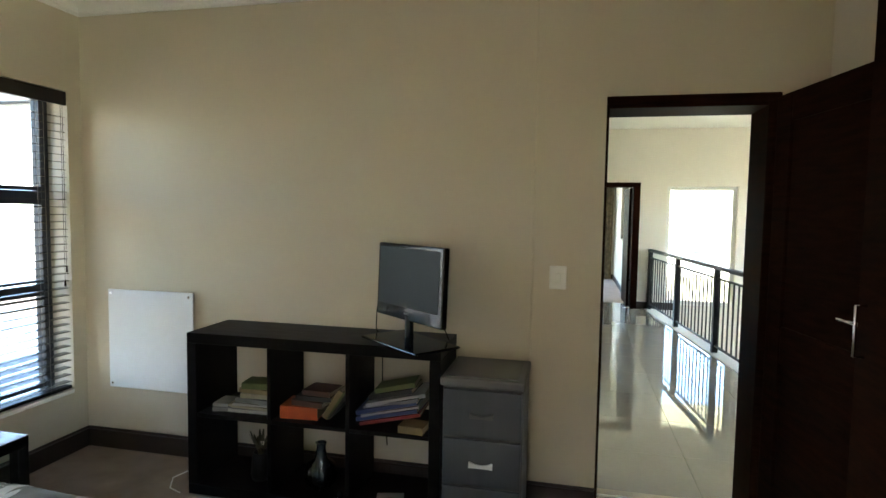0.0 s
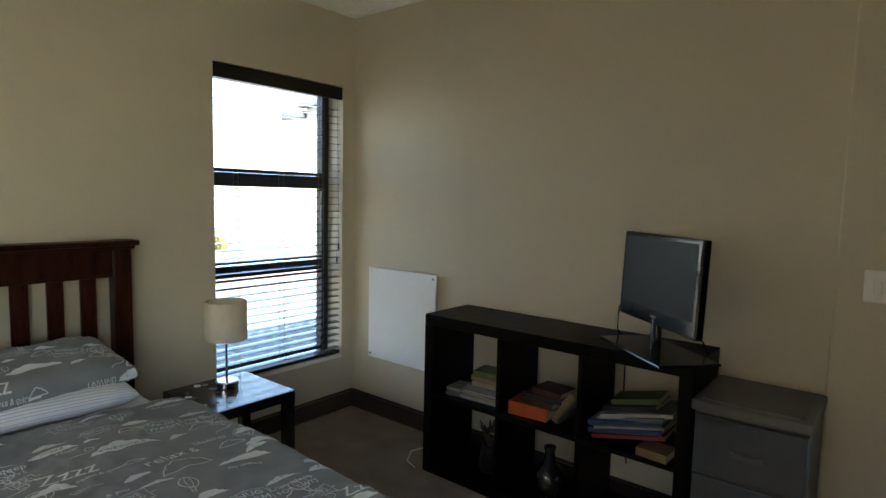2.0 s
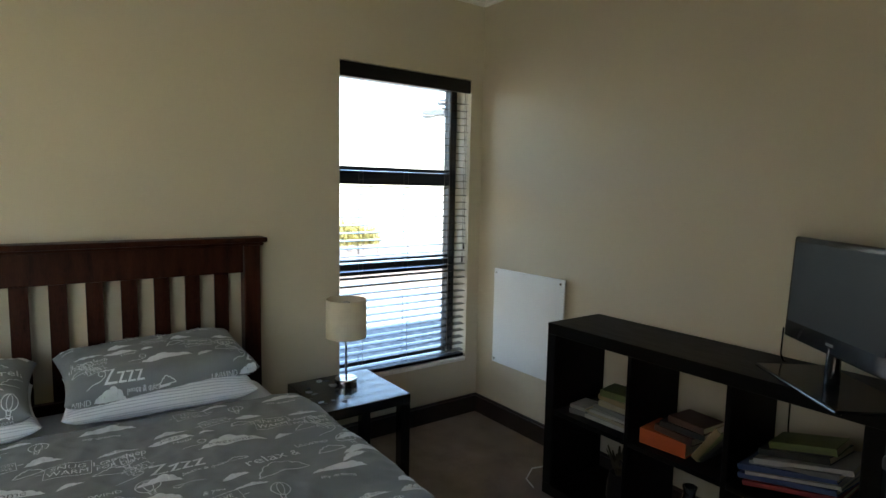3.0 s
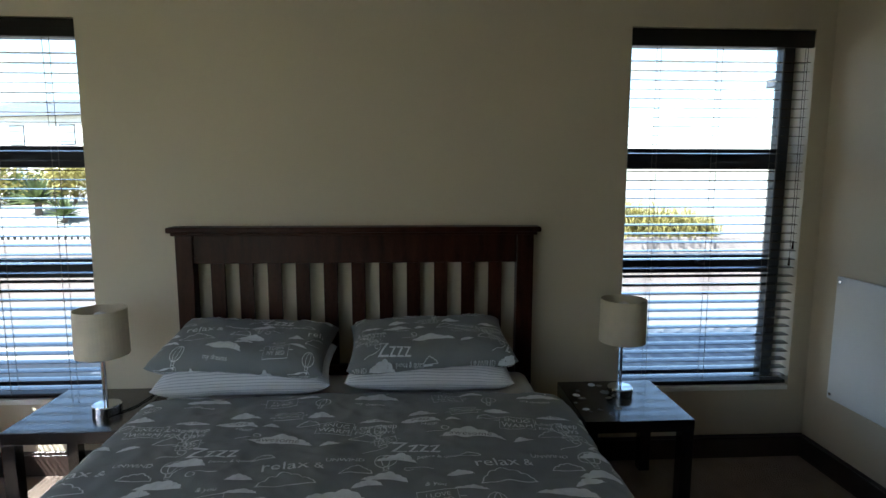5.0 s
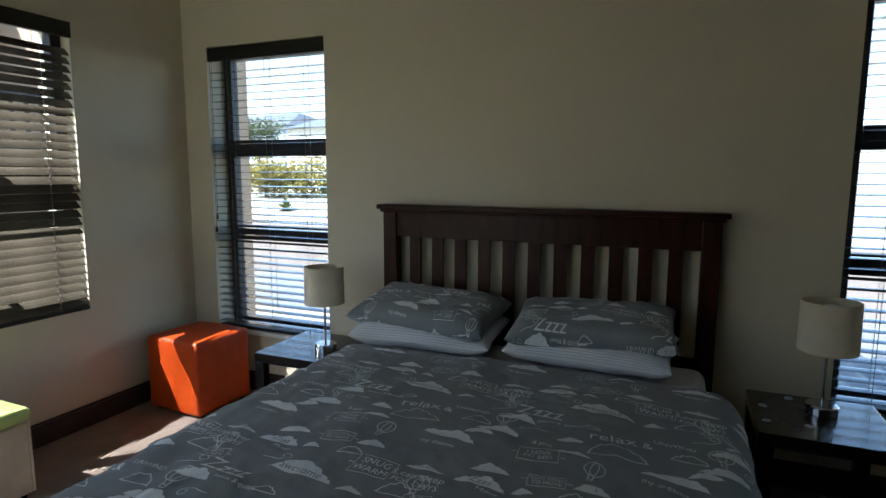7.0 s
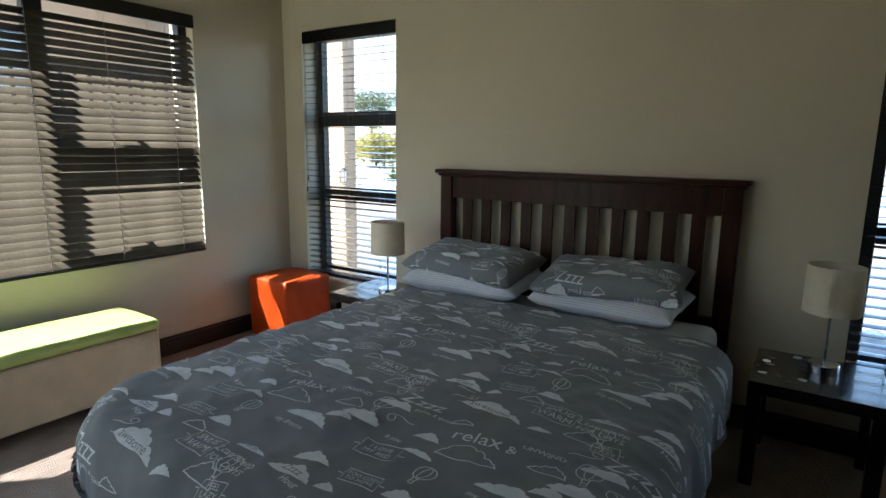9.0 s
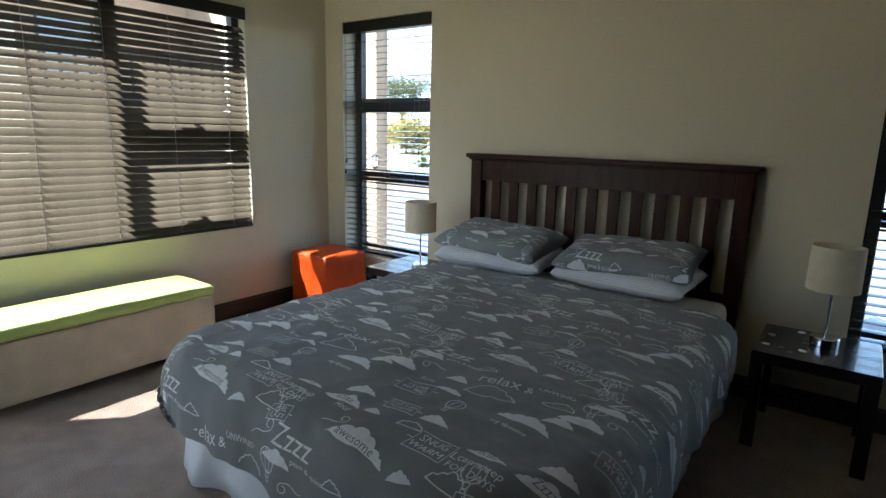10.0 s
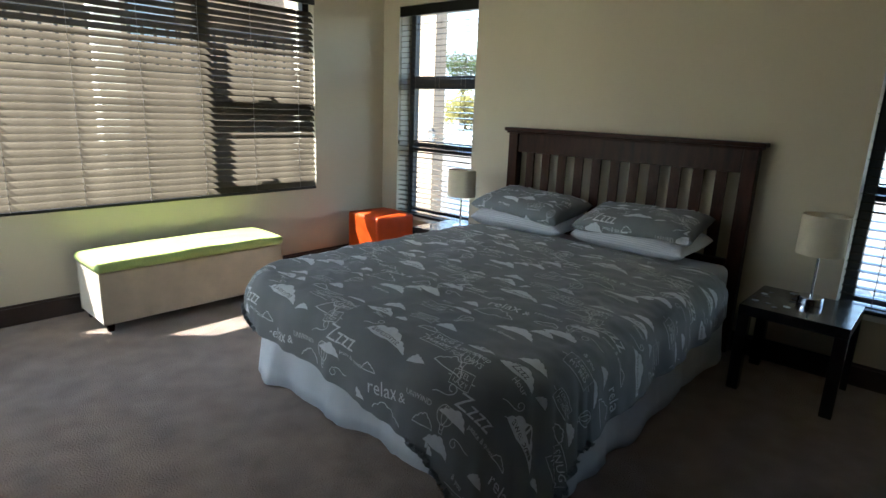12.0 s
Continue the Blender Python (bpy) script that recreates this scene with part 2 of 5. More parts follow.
def cornice(name, axis, a0, a1, at, into):
    """A moulded cornice with a cove and two fillets."""
    prof = [(0, -0.095), (0.012, -0.095), (0.012, -0.078), (0.022, -0.072), (0.035, -0.045), (0.058, -0.025), (0.080, -0.020), (0.080, -0.010), (0.098, -0.010), (0.098, 0)]
    bm = bmesh.new()
    ends = []
    for a in (a0, a1):
        ends.append([bm.verts.new((a, at + into * d, CEIL + z) if axis == "x" else (at + into * d, a, CEIL + z)) for d, z in prof])
    for k in range(len(prof) - 1):
        bm.faces.new((ends[0][k], ends[0][k + 1], ends[1][k + 1], ends[1][k]))
    structure(name, bm, M_WHITE, "white moulded plaster cornice", "cornice")


cornice("cornice_west", "y", YS, YN, XW, 1)
cornice("cornice_north", "x", XW, 0.33, YN, -1)
cornice("cornice_south", "x", XW, 2.05, YS, 1)


# ---- windows ----
def window(name, along, a0, a1, z0, z1, at, out, bars_z, bars_a, label):
    """A dark aluminium window in an opening. along: x or y; at: plane of the frame's inner face; out: outward sign."""
    root = tagged(new(name), label, "window", "", "structure")

    def bar(nm, p, q, lo, hi, d0, d1):
        bm = bmesh.new()
        u, v = sorted((at + out * d0, at + out * d1))
        if along == "y":
            box(bm, u, v, p, q, lo, hi, 0.004, 1)
        else:
            box(bm, p, q, u, v, lo, hi, 0.004, 1)
        part(nm, bm, M_ALU, root)

    w = 0.055
    bar("window_frame", a0, a0 + w, z0, z1, 0, 0.06)
    bar("window_frame", a1 - w, a1, z0, z1, 0, 0.06)
    bar("window_frame", a0 + w, a1 - w, z1 - w, z1, 0, 0.06)
    bar("window_frame", a0 + w, a1 - w, z0, z0 + w, 0, 0.06)
    for lo, hi in bars_z:
        bar("transom", a0 + w, a1 - w, lo, hi, -0.004, 0.056)
    for lo, hi in bars_a:
        bar("mullion", lo, hi, z0 + w, z1 - w, -0.006, 0.054)
    zs = [z0 + w] + [z for b in bars_z for z in b] + [z1 - w]
    xs = [a0 + w] + [z for b in bars_a for z in b] + [a1 - w]
    for k in range(0, len(zs), 2):
        for j in range(0, len(xs), 2):
            bm = bmesh.new()
            u, v = sorted((at + out * 0.028, at + out * 0.034))
            if along == "y":
                box(bm, u, v, xs[j], xs[j + 1], zs[k], zs[k + 1])
            else:
                box(bm, xs[j], xs[j + 1], u, v, zs[k], zs[k + 1])
            pn = part("pane", bm, M_GLASS, root)
            pn.visible_shadow = False
    return root


def stay(root, along, a, z, at, out):
    """A window stay handle on the lower rail."""
    bm = bmesh.new()
    if along == "y":
        box(bm, at - out * 0.03, at, a - 0.07, a + 0.07, z, z + 0.014, 0.004, 1)
        box(bm, at - out * 0.02, at, a - 0.02, a + 0.02, z - 0.02, z + 0.02, 0.004, 1)
    part("window_handle", bm, M_ALU, root, "black window stay")


FW = XW - 0.135
w1 = window("window_1", "y", *WN, FW, -1, [(0.915, 1.005), (1.432, 1.532)], [], "tall dark aluminium window with three panes")
stay(w1, "y", 2.70, 0.985, FW, -1)
w2 = window("window_2", "y", *WS, FW, -1, [(0.915, 1.005), (1.432, 1.532)], [], "tall dark aluminium window with three panes")
stay(w2, "y", -0.59, 0.985, FW, -1)
w3 = window("window_3", "x", *WB, YS - 0.062, -1, [], [(-0.79, -0.70)], "wide dark aluminium window with an opening side casement")
bm = bmesh.new()
for z0, z1 in ((1.225, 1.365), (0.696, 0.775)):
    box(bm, WB[0] + 0.055, -0.79, YS - 0.116, YS - 0.058, z0, z1, 0.004, 1)
part("casement_rail", bm, M_ALU, w3)
bm = bmesh.new()
for z in (1.365, 0.775):
    box(bm, -1.20, -1.17, YS - 0.066, YS - 0.044, z - 0.03, z + 0.02, 0.004, 1)
    box(bm, -1.19, -1.04, YS - 0.058, YS - 0.046, z + 0.012, z + 0.026, 0.004, 1)
part("window_stay", bm, M_ALU, w3)
window("window_8", "y", *EB, 2.10, 1, [], [(-0.65, -0.59)], "glazed sliding balcony door with a dark frame")
# Unseen slab, added to hold direct sun back from the east door.
bm = bmesh.new()
box(bm, 2.2, 2.95, -1.2, 2.6, 2.55, 2.75)
structure("balcony_roof", bm, M_WHITE, "unseen white slab above the added east door, added to block direct sun", "roof")
# Unseen pale slab, added outside the east door to bounce sun upwards.
bm = bmesh.new()
box(bm, 2.2, 3.9, -1.2, 2.6, -0.3, -0.02)
structure("balcony_floor", bm, M_WHITE, "unseen pale slab outside the added east door, bouncing sun upwards", "floor")
bm = bmesh.new()
box(bm, -2.6, 2.2, -1.84, -1.44, 2.78, 2.9)
structure("eave", bm, M_WHITE, "white roof eave above the south window", "eave")
# Unseen tall wall, added so that its shadow covers the lower roof.
bm = bmesh.new()
box(bm, XW - T, XW, YS - T, YN + 0.20, CEIL + 0.2, 5.1, 0.02, 1)
structure("parapet_wall", bm, M_WALL, "unseen tall wall above the west windows, added to shade the lower roof", "wall")
for nm, w in (("window_sill", WN), ("window_sill", WS)):
    bm = bmesh.new()
    box(bm, XW - 0.132, XW + 0.004, w[0] + 0.001, w[1] - 0.001, w[2] - 0.02, w[2] + 0.004, 0.003, 1)
    part(nm, bm, M_WHITE, w1 if w is WN else w2, "white painted inner sill")


# ---- blinds ----
def slat_mesh(length, width=0.050, thick=0.0024):
    """A slightly crowned wooden slat, along x, centred."""
    bm = bmesh.new()
    prof = [(-width / 2, 0), (-width / 6, 0.0012), (width / 6, 0.0012), (width / 2, 0)]
    rows = []
    for x in (-length / 2, length / 2):
        rows.append([bm.verts.new((x, y, z + s)) for s in (thick / 2, -thick / 2) for y, z in (prof if s > 0 else prof[::-1])])
    n = len(rows[0])
    for k in range(n):
        bm.faces.new((rows[0][k], rows[0][(k + 1) % n], rows[1][(k + 1) % n], rows[1][k]))
    for r in rows:
        bm.faces.new(r)
    return mesh_of("slat", bm, M_SLAT)


def blind(x, y, rz, length, top, bottom, tilt, cords, label, pitch=0.042, valance=True, wand=None):
    """A horizontal-slat blind whose plane runs along local x; local +y points into the room."""
    root = thing("venetian_blind", x, y, top, label, "blind", rz=rz)
    if valance:
        bm = bmesh.new()
        box(bm, -length / 2 - 0.003, length / 2 + 0.003, 0.012, 0.030, -0.078, -0.002, 0.004)
        part("valance", bm, M_VALANCE, root)
    bm = bmesh.new()
    box(bm, -length / 2 + 0.004, length / 2 - 0.004, -0.028, 0.010, -0.050, -0.004, 0.003, 1)
    part("head_rail", bm, M_ALU, root)
    h = top - bottom
    bm = bmesh.new()
    box(bm, -length / 2 + 0.004, length / 2 - 0.004, -0.026, 0.026, -h, -h + 0.020, 0.005)
    part("bottom_rail", bm, M_VALANCE, root)
    me = slat_mesh(length - 0.010)
    n = int((h - 0.10) / pitch)
    rnd = random.Random(int(abs(x) * 100))
    for k in range(n):
        o = new("slat", me)
        o.parent = root
        o.matrix_local = pose(rnd.uniform(-0.0015, 0.0015), 0, -h + 0.040 + k * pitch + rnd.uniform(-0.0008, 0.0008), -tilt + rnd.uniform(-1.2, 1.2), rnd.uniform(-0.08, 0.08), 0)
    for c in cords:
        bm = bmesh.new()
        for yy in (-0.025, 0.025):
            box(bm, c - 0.0011, c + 0.0011, yy - 0.001, yy + 0.001, -h + 0.01, -0.03)
        for k in range(n):
            z = -h + 0.036 + k * pitch
            box(bm, c - 0.0012, c + 0.0012, -0.024, 0.024, z - 0.001, z + 0.0005)
        part("ladder_cord", bm, M_CORD, root)
    if wand is not None:
        bm = bmesh.new()
        for dx, low in ((0, 0.98), (0.012, 1.06)):
            tube(bm, [(wand + dx, 0.034, -0.07), (wand + dx, 0.036, -low)], 0.0012, 5)
            cyl(bm, 0.006, 0.0035, -low - 0.035, -low, 10, Matrix.Translation((wand + dx, 0.036, 0)))
        part("pull_cord", bm, M_DARKWOOD, root)
    return root


L = WN[1] - WN[0] - 0.006
blind(XW - 0.034, (WN[0] + WN[1]) / 2, -90, L, 2.066, 0.372, 4, (-L / 2 + 0.14, 0, L / 2 - 0.14), "dark wooden venetian blind with open slats in a tall window", wand=-L / 2 + 0.03)
L = WS[1] - WS[0] - 0.006
blind(XW - 0.034, (WS[0] + WS[1]) / 2, -90, L, 2.066, 0.372, 4, (-L / 2 + 0.14, 0, L / 2 - 0.14), "dark wooden venetian blind with open slats beside the bed", wand=L / 2 - 0.03)
L = WB[1] - WB[0] - 0.006
blind((WB[0] + WB[1]) / 2, YS - 0.012, 0, L, 2.066, 0.622, 48, (-1.07, -0.70, -0.33, 0.04, 0.41, 0.78, 1.10), "wide dark venetian blind, slats tilted nearly shut against the sun")

# ---- wardrobe, door and doorway ----
wd = thing("wardrobe", 1.40, 0.85, 0, "dark wooden floor-to-ceiling built-in wardrobe", "wardrobe")
bm = bmesh.new()
box(bm, 0.03, 0.63, -0.50, 1.60, 0, CEIL - 0.01, 0.003, 1)
part("body", bm, M_DARKWOOD, wd)
for k in range(3):
    y = -0.49 + k * 0.70
    bm = bmesh.new()
    box(bm, 0.0, 0.028, y, y + 0.692, 0.08, CEIL - 0.05, 0.003)
    dr = part("door", bm, M_DARKWOOD, wd)
    bm = bmesh.new()
    yy = y + (0.635 if k % 2 == 0 else 0.05)
    tube(bm, [(0, yy, 1.0), (-0.03, yy, 1.0), (-0.03, yy, 1.16), (0, yy, 1.16)], 0.005)
    part("handle", bm, M_CHROME, dr, "chrome bar handle", smooth=True)

dj = tagged(new("door_1"), "open dark stained panelled wooden door in its frame", "door", "", "structure")
bm = bmesh.new()
for x0, x1 in ((DOOR[0], DOOR[0] + 0.012), (DOOR[1] - 0.05, DOOR[1])):
    box(bm, x0, x1, YN - 0.054, YN + 0.205, 0, DOOR[3], 0.003, 1)
box(bm, DOOR[0] + 0.012, DOOR[1] - 0.05, YN - 0.054, YN + 0.205, DOOR[3] - 0.055, DOOR[3], 0.003, 1)
part("door_frame", bm, M_DARKWOOD, dj)
LW, LH = 0.735, 1.935                     # the leaf runs along local -y
bm = bmesh.new()
box(bm, 0.0, 0.016, -LW, 0, 0, LH, 0.002, 1)
for y0, y1, z0, z1 in ((-0.115, 0, 0, LH), (-LW, -LW + 0.115, 0, LH), (-LW + 0.115, -0.115, 0, 0.2), (-LW + 0.115, -0.115, 0.80, 0.96), (-LW + 0.115, -0.115, LH - 0.12, LH)):
    box(bm, -0.012, 0.026, y0, y1, z0, z1, 0.006)
me = mesh_of("door_leaf", bm, M_DARKWOOD)
leaf = new("door_leaf", me)
leaf.parent = dj
leaf.matrix_local = pose(DOOR[1] - 0.01, YN - 0.06, 0.008, 0, 0, 10)
bm = bmesh.new()
yh = -LW + 0.06
box(bm, -0.018, -0.012, yh - 0.024, yh + 0.024, 1.051, 1.099, 0.002, 1)
tube(bm, [(-0.015, yh, 1.075), (-0.055, yh, 1.075), (-0.060, yh + 0.02, 1.075), (-0.060, yh + 0.115, 1.075)], 0.008, 10)
part("door_handle", bm, M_CHROME, leaf, "brushed steel lever handle", smooth=True)
bm = bmesh.new()
box(bm, DOOR[0] + 0.012, DOOR[1] - 0.03, YN + 0.10, YN + 0.13, 0, 0.006, 0.002, 1)
structure("threshold_strip", bm, M_CHROME, "thin metal threshold strip between carpet and tile", "threshold")

bm = bmesh.new()
box(bm, 0.414, 0.494, YN - 0.063, YN - 0.050, 1.068, 1.180, 0.005)
sw = tagged(new("light_switch", mesh_of("light_switch", bm, M_PLASTICW)), "white plastic light switch on the wall by the door", "light switch")
bm = bmesh.new()
box(bm, 0.442, 0.467, YN - 0.069, YN - 0.0635, 1.100, 1.145, 0.003, 1)
part("rocker", bm, M_PLASTICW, sw)

# ---- the bed ----
BED = thing("bed", -1.2, 1.018, 0, "queen bed with a reddish-brown slatted wooden headboard and white valance", "bed")
BX, BY = -1.2, 1.018
hb = -2.235 - BX                        # headboard's middle plane
bm = bmesh.new()
box(bm, hb - 0.045, hb + 0.055, -0.828, 0.828, 1.148, 1.172, 0.006)
box(bm, hb - 0.036, hb + 0.044, -0.812, 0.812, 1.134, 1.148, 0.004, 1)
part("top_cap", bm, M_HEADBOARD, BED)
for s in (-1, 1):
    bm = bmesh.new()
    box(bm, hb - 0.03, hb + 0.034, s * 0.798, s * 0.722, 0, 1.134, 0.005)
    part("post", bm, M_HEADBOARD, BED)
bm = bmesh.new()
box(bm, hb - 0.014, hb + 0.022, -0.722, 0.722, 1.008, 1.134, 0.003)
part("top_rail", bm, M_HEADBOARD, BED)
bm = bmesh.new()
box(bm, hb - 0.014, hb + 0.022, -0.722, 0.722, 0.40, 0.53, 0.003)
part("lower_rail", bm, M_HEADBOARD, BED)
bm = bmesh.new()
box(bm, -0.008, 0.008, -0.031, 0.031, 0.53, 1.008, 0.002, 1)
slat = mesh_of("headboard_slat", bm, M_HEADBOARD)
for k in range(11):
    o = new("headboard_slat", slat)
    o.parent = BED
    o.matrix_local = pose(hb + 0.004, -0.625 + k * 0.125, 0)
bm = bmesh.new()
box(bm, -2.17 - BX, -0.27 - BX, -0.75, 0.75, 0.06, 0.31, 0.02)
part("base", bm, M_SKIRTCLOTH, BED)
bm = bmesh.new()
box(bm, -2.17 - BX, -0.23 - BX, -0.765, 0.765, 0.31, 0.515, 0.05, 4)
part("mattress", bm, M_LINEN, BED, "white mattress with fitted sheet", smooth=True)
# gathered valance hanging round three sides
bm = bmesh.new()
ring = []
x0, x1, yy = -2.15 - BX, -0.25 - BX, 0.755
path = [(x0 + (x1 - x0) * k / 90, -yy, 0, -1) for k in range(90)] + [(x1, -yy, math.sin(a / 8 * 1.571), -math.cos(a / 8 * 1.571)) for a in range(8)]
path += [(x1, -yy + 2 * yy * k / 80, 1, 0) for k in range(80)] + [(x1, yy, math.cos(a / 8 * 1.571), math.sin(a / 8 * 1.571)) for a in range(8)]
path += [(x1 + (x0 - x1) * k / 90, yy, 0, 1) for k in range(91)]
for i, (px, py, nx, ny) in enumerate(path):
    f = 0.002 * math.sin(i * 0.9) + 0.034 * noise.noise((i * 0.11, 0.3, 0)) + 0.008 * noise.noise((i * 0.4, 4, 0)) + 0.06 * max(0, noise.noise((i * 0.08, 7, 0)))
    col = []
    for j in range(7):
        t = j / 6
        o = 0.004 + t * (0.045 + f)
        col.append(bm.verts.new((px + nx * o, py + ny * o, 0.33 - t * 0.322 + (0.006 * noise.noise((i * 0.15, 2, 0)) if j == 6 else 0))))
    ring.append(col)
for a, b in zip(ring, ring[1:]):
    for j in range(6):
        bm.faces.new((a[j], b[j], b[j + 1], a[j + 1]))
vl = part("valance", bm, M_SKIRTCLOTH, BED, "white gathered bed valance touching the carpet", smooth=True)
md = vl.modifiers.new("solid", "SOLIDIFY")
md.thickness = 0.003

# ---- the duvet: a sheet laid over the mattress that bends over its rounded edges ----
RX0, RX1, RY0, RY1 = -1.80, -0.13, 0.32, 1.78      # flat part
RAD, RC = 0.115, 0.28


def duvet_point(p, q, lift=0.0):
    """Where the cloth's point (p along x, q along y) lies."""
    cx, cy = min(p, RX1 - RC), min(max(q, RY0 + RC), RY1 - RC)
    nx, ny = p - cx, q - cy
    full = math.hypot(nx, ny)
    d = full - RC
    dome = 0.5 * (1 - ((q - 1.02) / 0.9) ** 2)
    z = 0.548 + 0.018 * max(-0.6, dome) + 0.012 * noise.noise((p * 3.1, q * 3.1, 0.0)) + 0.006 * noise.noise((p * 9, q * 7, 4.0)) + 0.003 * noise.noise((p * 26, q * 20, 1.0)) + 0.0010 * noise.noise((p * 60, q * 55, 5.0))
    z += 0.010 * (0.5 - abs(noise.noise((p * 4.2 + 0.6 * q, q * 2.0, 6.0)))) + 0.011 * (0.4 - abs(noise.noise((p * 7.5 + q, q * 9 - p, 12.0)))) + 0.005 * (0.4 - abs(noise.noise((p * 17 - q * 4, q * 15, 22.0))))
    if d < 1e-6:
        return Vector((p, q, z + lift))
    ux, uy = nx / full, ny / full
    cx, cy = cx + ux * RC, cy + uy * RC
    bend = RAD * math.pi / 2
    along = cx * abs(uy) + cy * abs(ux) + math.atan2(uy, ux) * 0.3
    fold = noise.noise((along * 5.5, 3.0, 0.0)) * 0.030 + 0.006 * math.sin(along * 31 + 2 * noise.noise((along * 3, 1, 0))) + 0.012 * noise.noise((along * 17, 5.0, d * 2))
    if d < bend:
        a = d / RAD
        h, drop = RAD * math.sin(a), RAD * (1 - math.cos(a))
        tail = 0.0
    else:
        tail = d - bend
        h, drop = RAD + 0.12 * tail, RAD + tail * 0.99
    w = min(1.0, max(0.0, (d - 0.08) / 0.28))
    h += fold * w
    lx = lift * math.sin(min(d / RAD, math.pi / 2))
    lz = lift * math.cos(min(d / RAD, math.pi / 2))
    return Vector((cx + ux * (h + lx), cy + uy * (h + lx), z - drop + lz))


HANG = 0.62


def hang(p, q):
    """How far the cloth hangs down: the duvet lies askew, longer towards the north side, and its square corners reach lowest."""
    cx, cy = min(p, RX1 - RC), min(max(q, RY0 + RC), RY1 - RC)
    a = math.atan2(abs(q - cy), max(1e-6, p - cx))
    corner = math.sin(2 * a) ** 2 if p > cx else 0.0
    north = min(1.0, max(0.0, (q - RY0) / 1.3))
    along = min(1.0, max(0.0, (p + 1.8) / 1.6))
    base = 0.222 + north * (0.06 + 0.07 * along)
    return base + corner * (0.22 * north ** 3)


def sheet_edge(p, q):
    """The cloth's reach, past the rounded rectangle, in the direction of a point."""
    cx, cy = min(p, RX1 - RC), min(max(q, RY0 + RC), RY1 - RC)
    d = max(1e-6, math.hypot(p - cx, q - cy))
    bp, bq = cx + (p - cx) / d * (RC + 0.2), cy + (q - cy) / d * (RC + 0.2)
    return RC + hang(bp, bq) + 0.020 * noise.noise((bp * 2.2, bq * 2.2, 9))


bm = bmesh.new()
NP, NQ = 250, 260
P0, P1, Q0, Q1 = -1.78, RX1 + HANG, RY0 - HANG, RY1 + HANG
grid = []
for i in range(NP + 1):
    row = []
    for j in range(NQ + 1):
        p, q = P0 + (P1 - P0) * i / NP, Q0 + (Q1 - Q0) * j / NQ
        # round the corners of the sheet so that the hem hangs level
        cx, cy = min(p, RX1 - RC), min(max(q, RY0 + RC), RY1 - RC)
        d = math.hypot(p - cx, q - cy)
        lim = sheet_edge(p, q)
        if d > lim:
            p, q = cx + (p - cx) * lim / d, cy + (q - cy) * lim / d
        row.append(bm.verts.new(duvet_point(p, q)))
    grid.append(row)
for i in range(NP):
    for j in range(NQ):
        bm.faces.new((grid[i][j], grid[i + 1][j], grid[i + 1][j + 1], grid[i][j + 1]))
bmesh.ops.remove_doubles(bm, verts=bm.verts, dist=0.0005)
duvet = tagged(new("duvet", mesh_of("duvet", bm, M_DUVET, True)), "grey cotton duvet printed with white clouds and sleepy words", "duvet")
md = duvet.modifiers.new("solid", "SOLIDIFY")
md.thickness, md.offset = 0.012, -1


# ---- the print ----
def text_tris(words, size):
    """The flat triangles of some lettering, centred."""
    cu = bpy.data.curves.new("lettering", "FONT")
    cu.body, cu.size, cu.align_x, cu.align_y = words, size, "CENTER", "CENTER"
    cu.resolution_u = 2
    ob = new("lettering", cu)
    me = bpy.data.meshes.new_from_object(ob)
    verts = [v.co.to_2d() for v in me.vertices]
    faces = [tuple(p.vertices) for p in me.polygons]
    bpy.data.objects.remove(ob)
    bpy.data.curves.remove(cu)
    bpy.data.meshes.remove(me)
    return verts, faces


def cloud_outline(w, h, seed):
    """A cloud with a flat foot: the upper edge of a row of round lobes."""
    rnd = random.Random(seed)
    j = rnd.uniform(-0.02, 0.03)
    lobes = [(-0.41, 0.02, 0.065), (-0.29, 0.07 + j, 0.105), (-0.12, 0.15 + j, 0.125), (0.06, 0.20, 0.140), (0.22, 0.13, 0.130), (0.36, 0.05 + j, 0.095), (0.44, 0.01, 0.055)]
    if seed % 2:
        lobes = [(-c, e, r) for c, e, r in lobes]
    pts = []
    n = 64
    for k in range(n + 1):
        x = -0.5 + k / n
        y = max([0.025] + [e + math.sqrt(r * r - (x - c) ** 2) if abs(x - c) < r else 0 for c, e, r in lobes])
        y *= min(1.0, (0.5 - abs(x)) / 0.06)
        pts.append(Vector((x * w, y / 0.36 * h)))
    return pts


def solid_cloud(w, h, seed):
    top = cloud_outline(w, h, seed)
    v, f = [], []
    for p in top:
        v += [Vector((p.x, 0.06 * h * math.sin(p.x * 40))), p]
    for k in range(len(top) - 1):
        f.append((2 * k, 2 * k + 2, 2 * k + 3, 2 * k + 1))
    return v, f


def line_strip(pts, w, closed=False):
    v, f = [], []
    n = len(pts)
    for i, p in enumerate(pts):
        a = pts[(i - 1) % n] if closed or i else p
        b = pts[(i + 1) % n] if closed or i < n - 1 else p
        d = (b - a).normalized() if (b - a).length > 1e-9 else Vector((1, 0))
        nn = Vector((-d.y, d.x)) * w / 2
        v += [p + nn, p - nn]
    for i in range(n if closed else n - 1):
        j = (i + 1) % n
        f.append((2 * i, 2 * i + 1, 2 * j + 1, 2 * j))
    return v, f


def outline_cloud(w, h, seed):
    pts = cloud_outline(w, h, seed) + [Vector((w / 2 - w * k / 12, 0)) for k in range(1, 12)]
    return line_strip(pts, 0.0035, True)


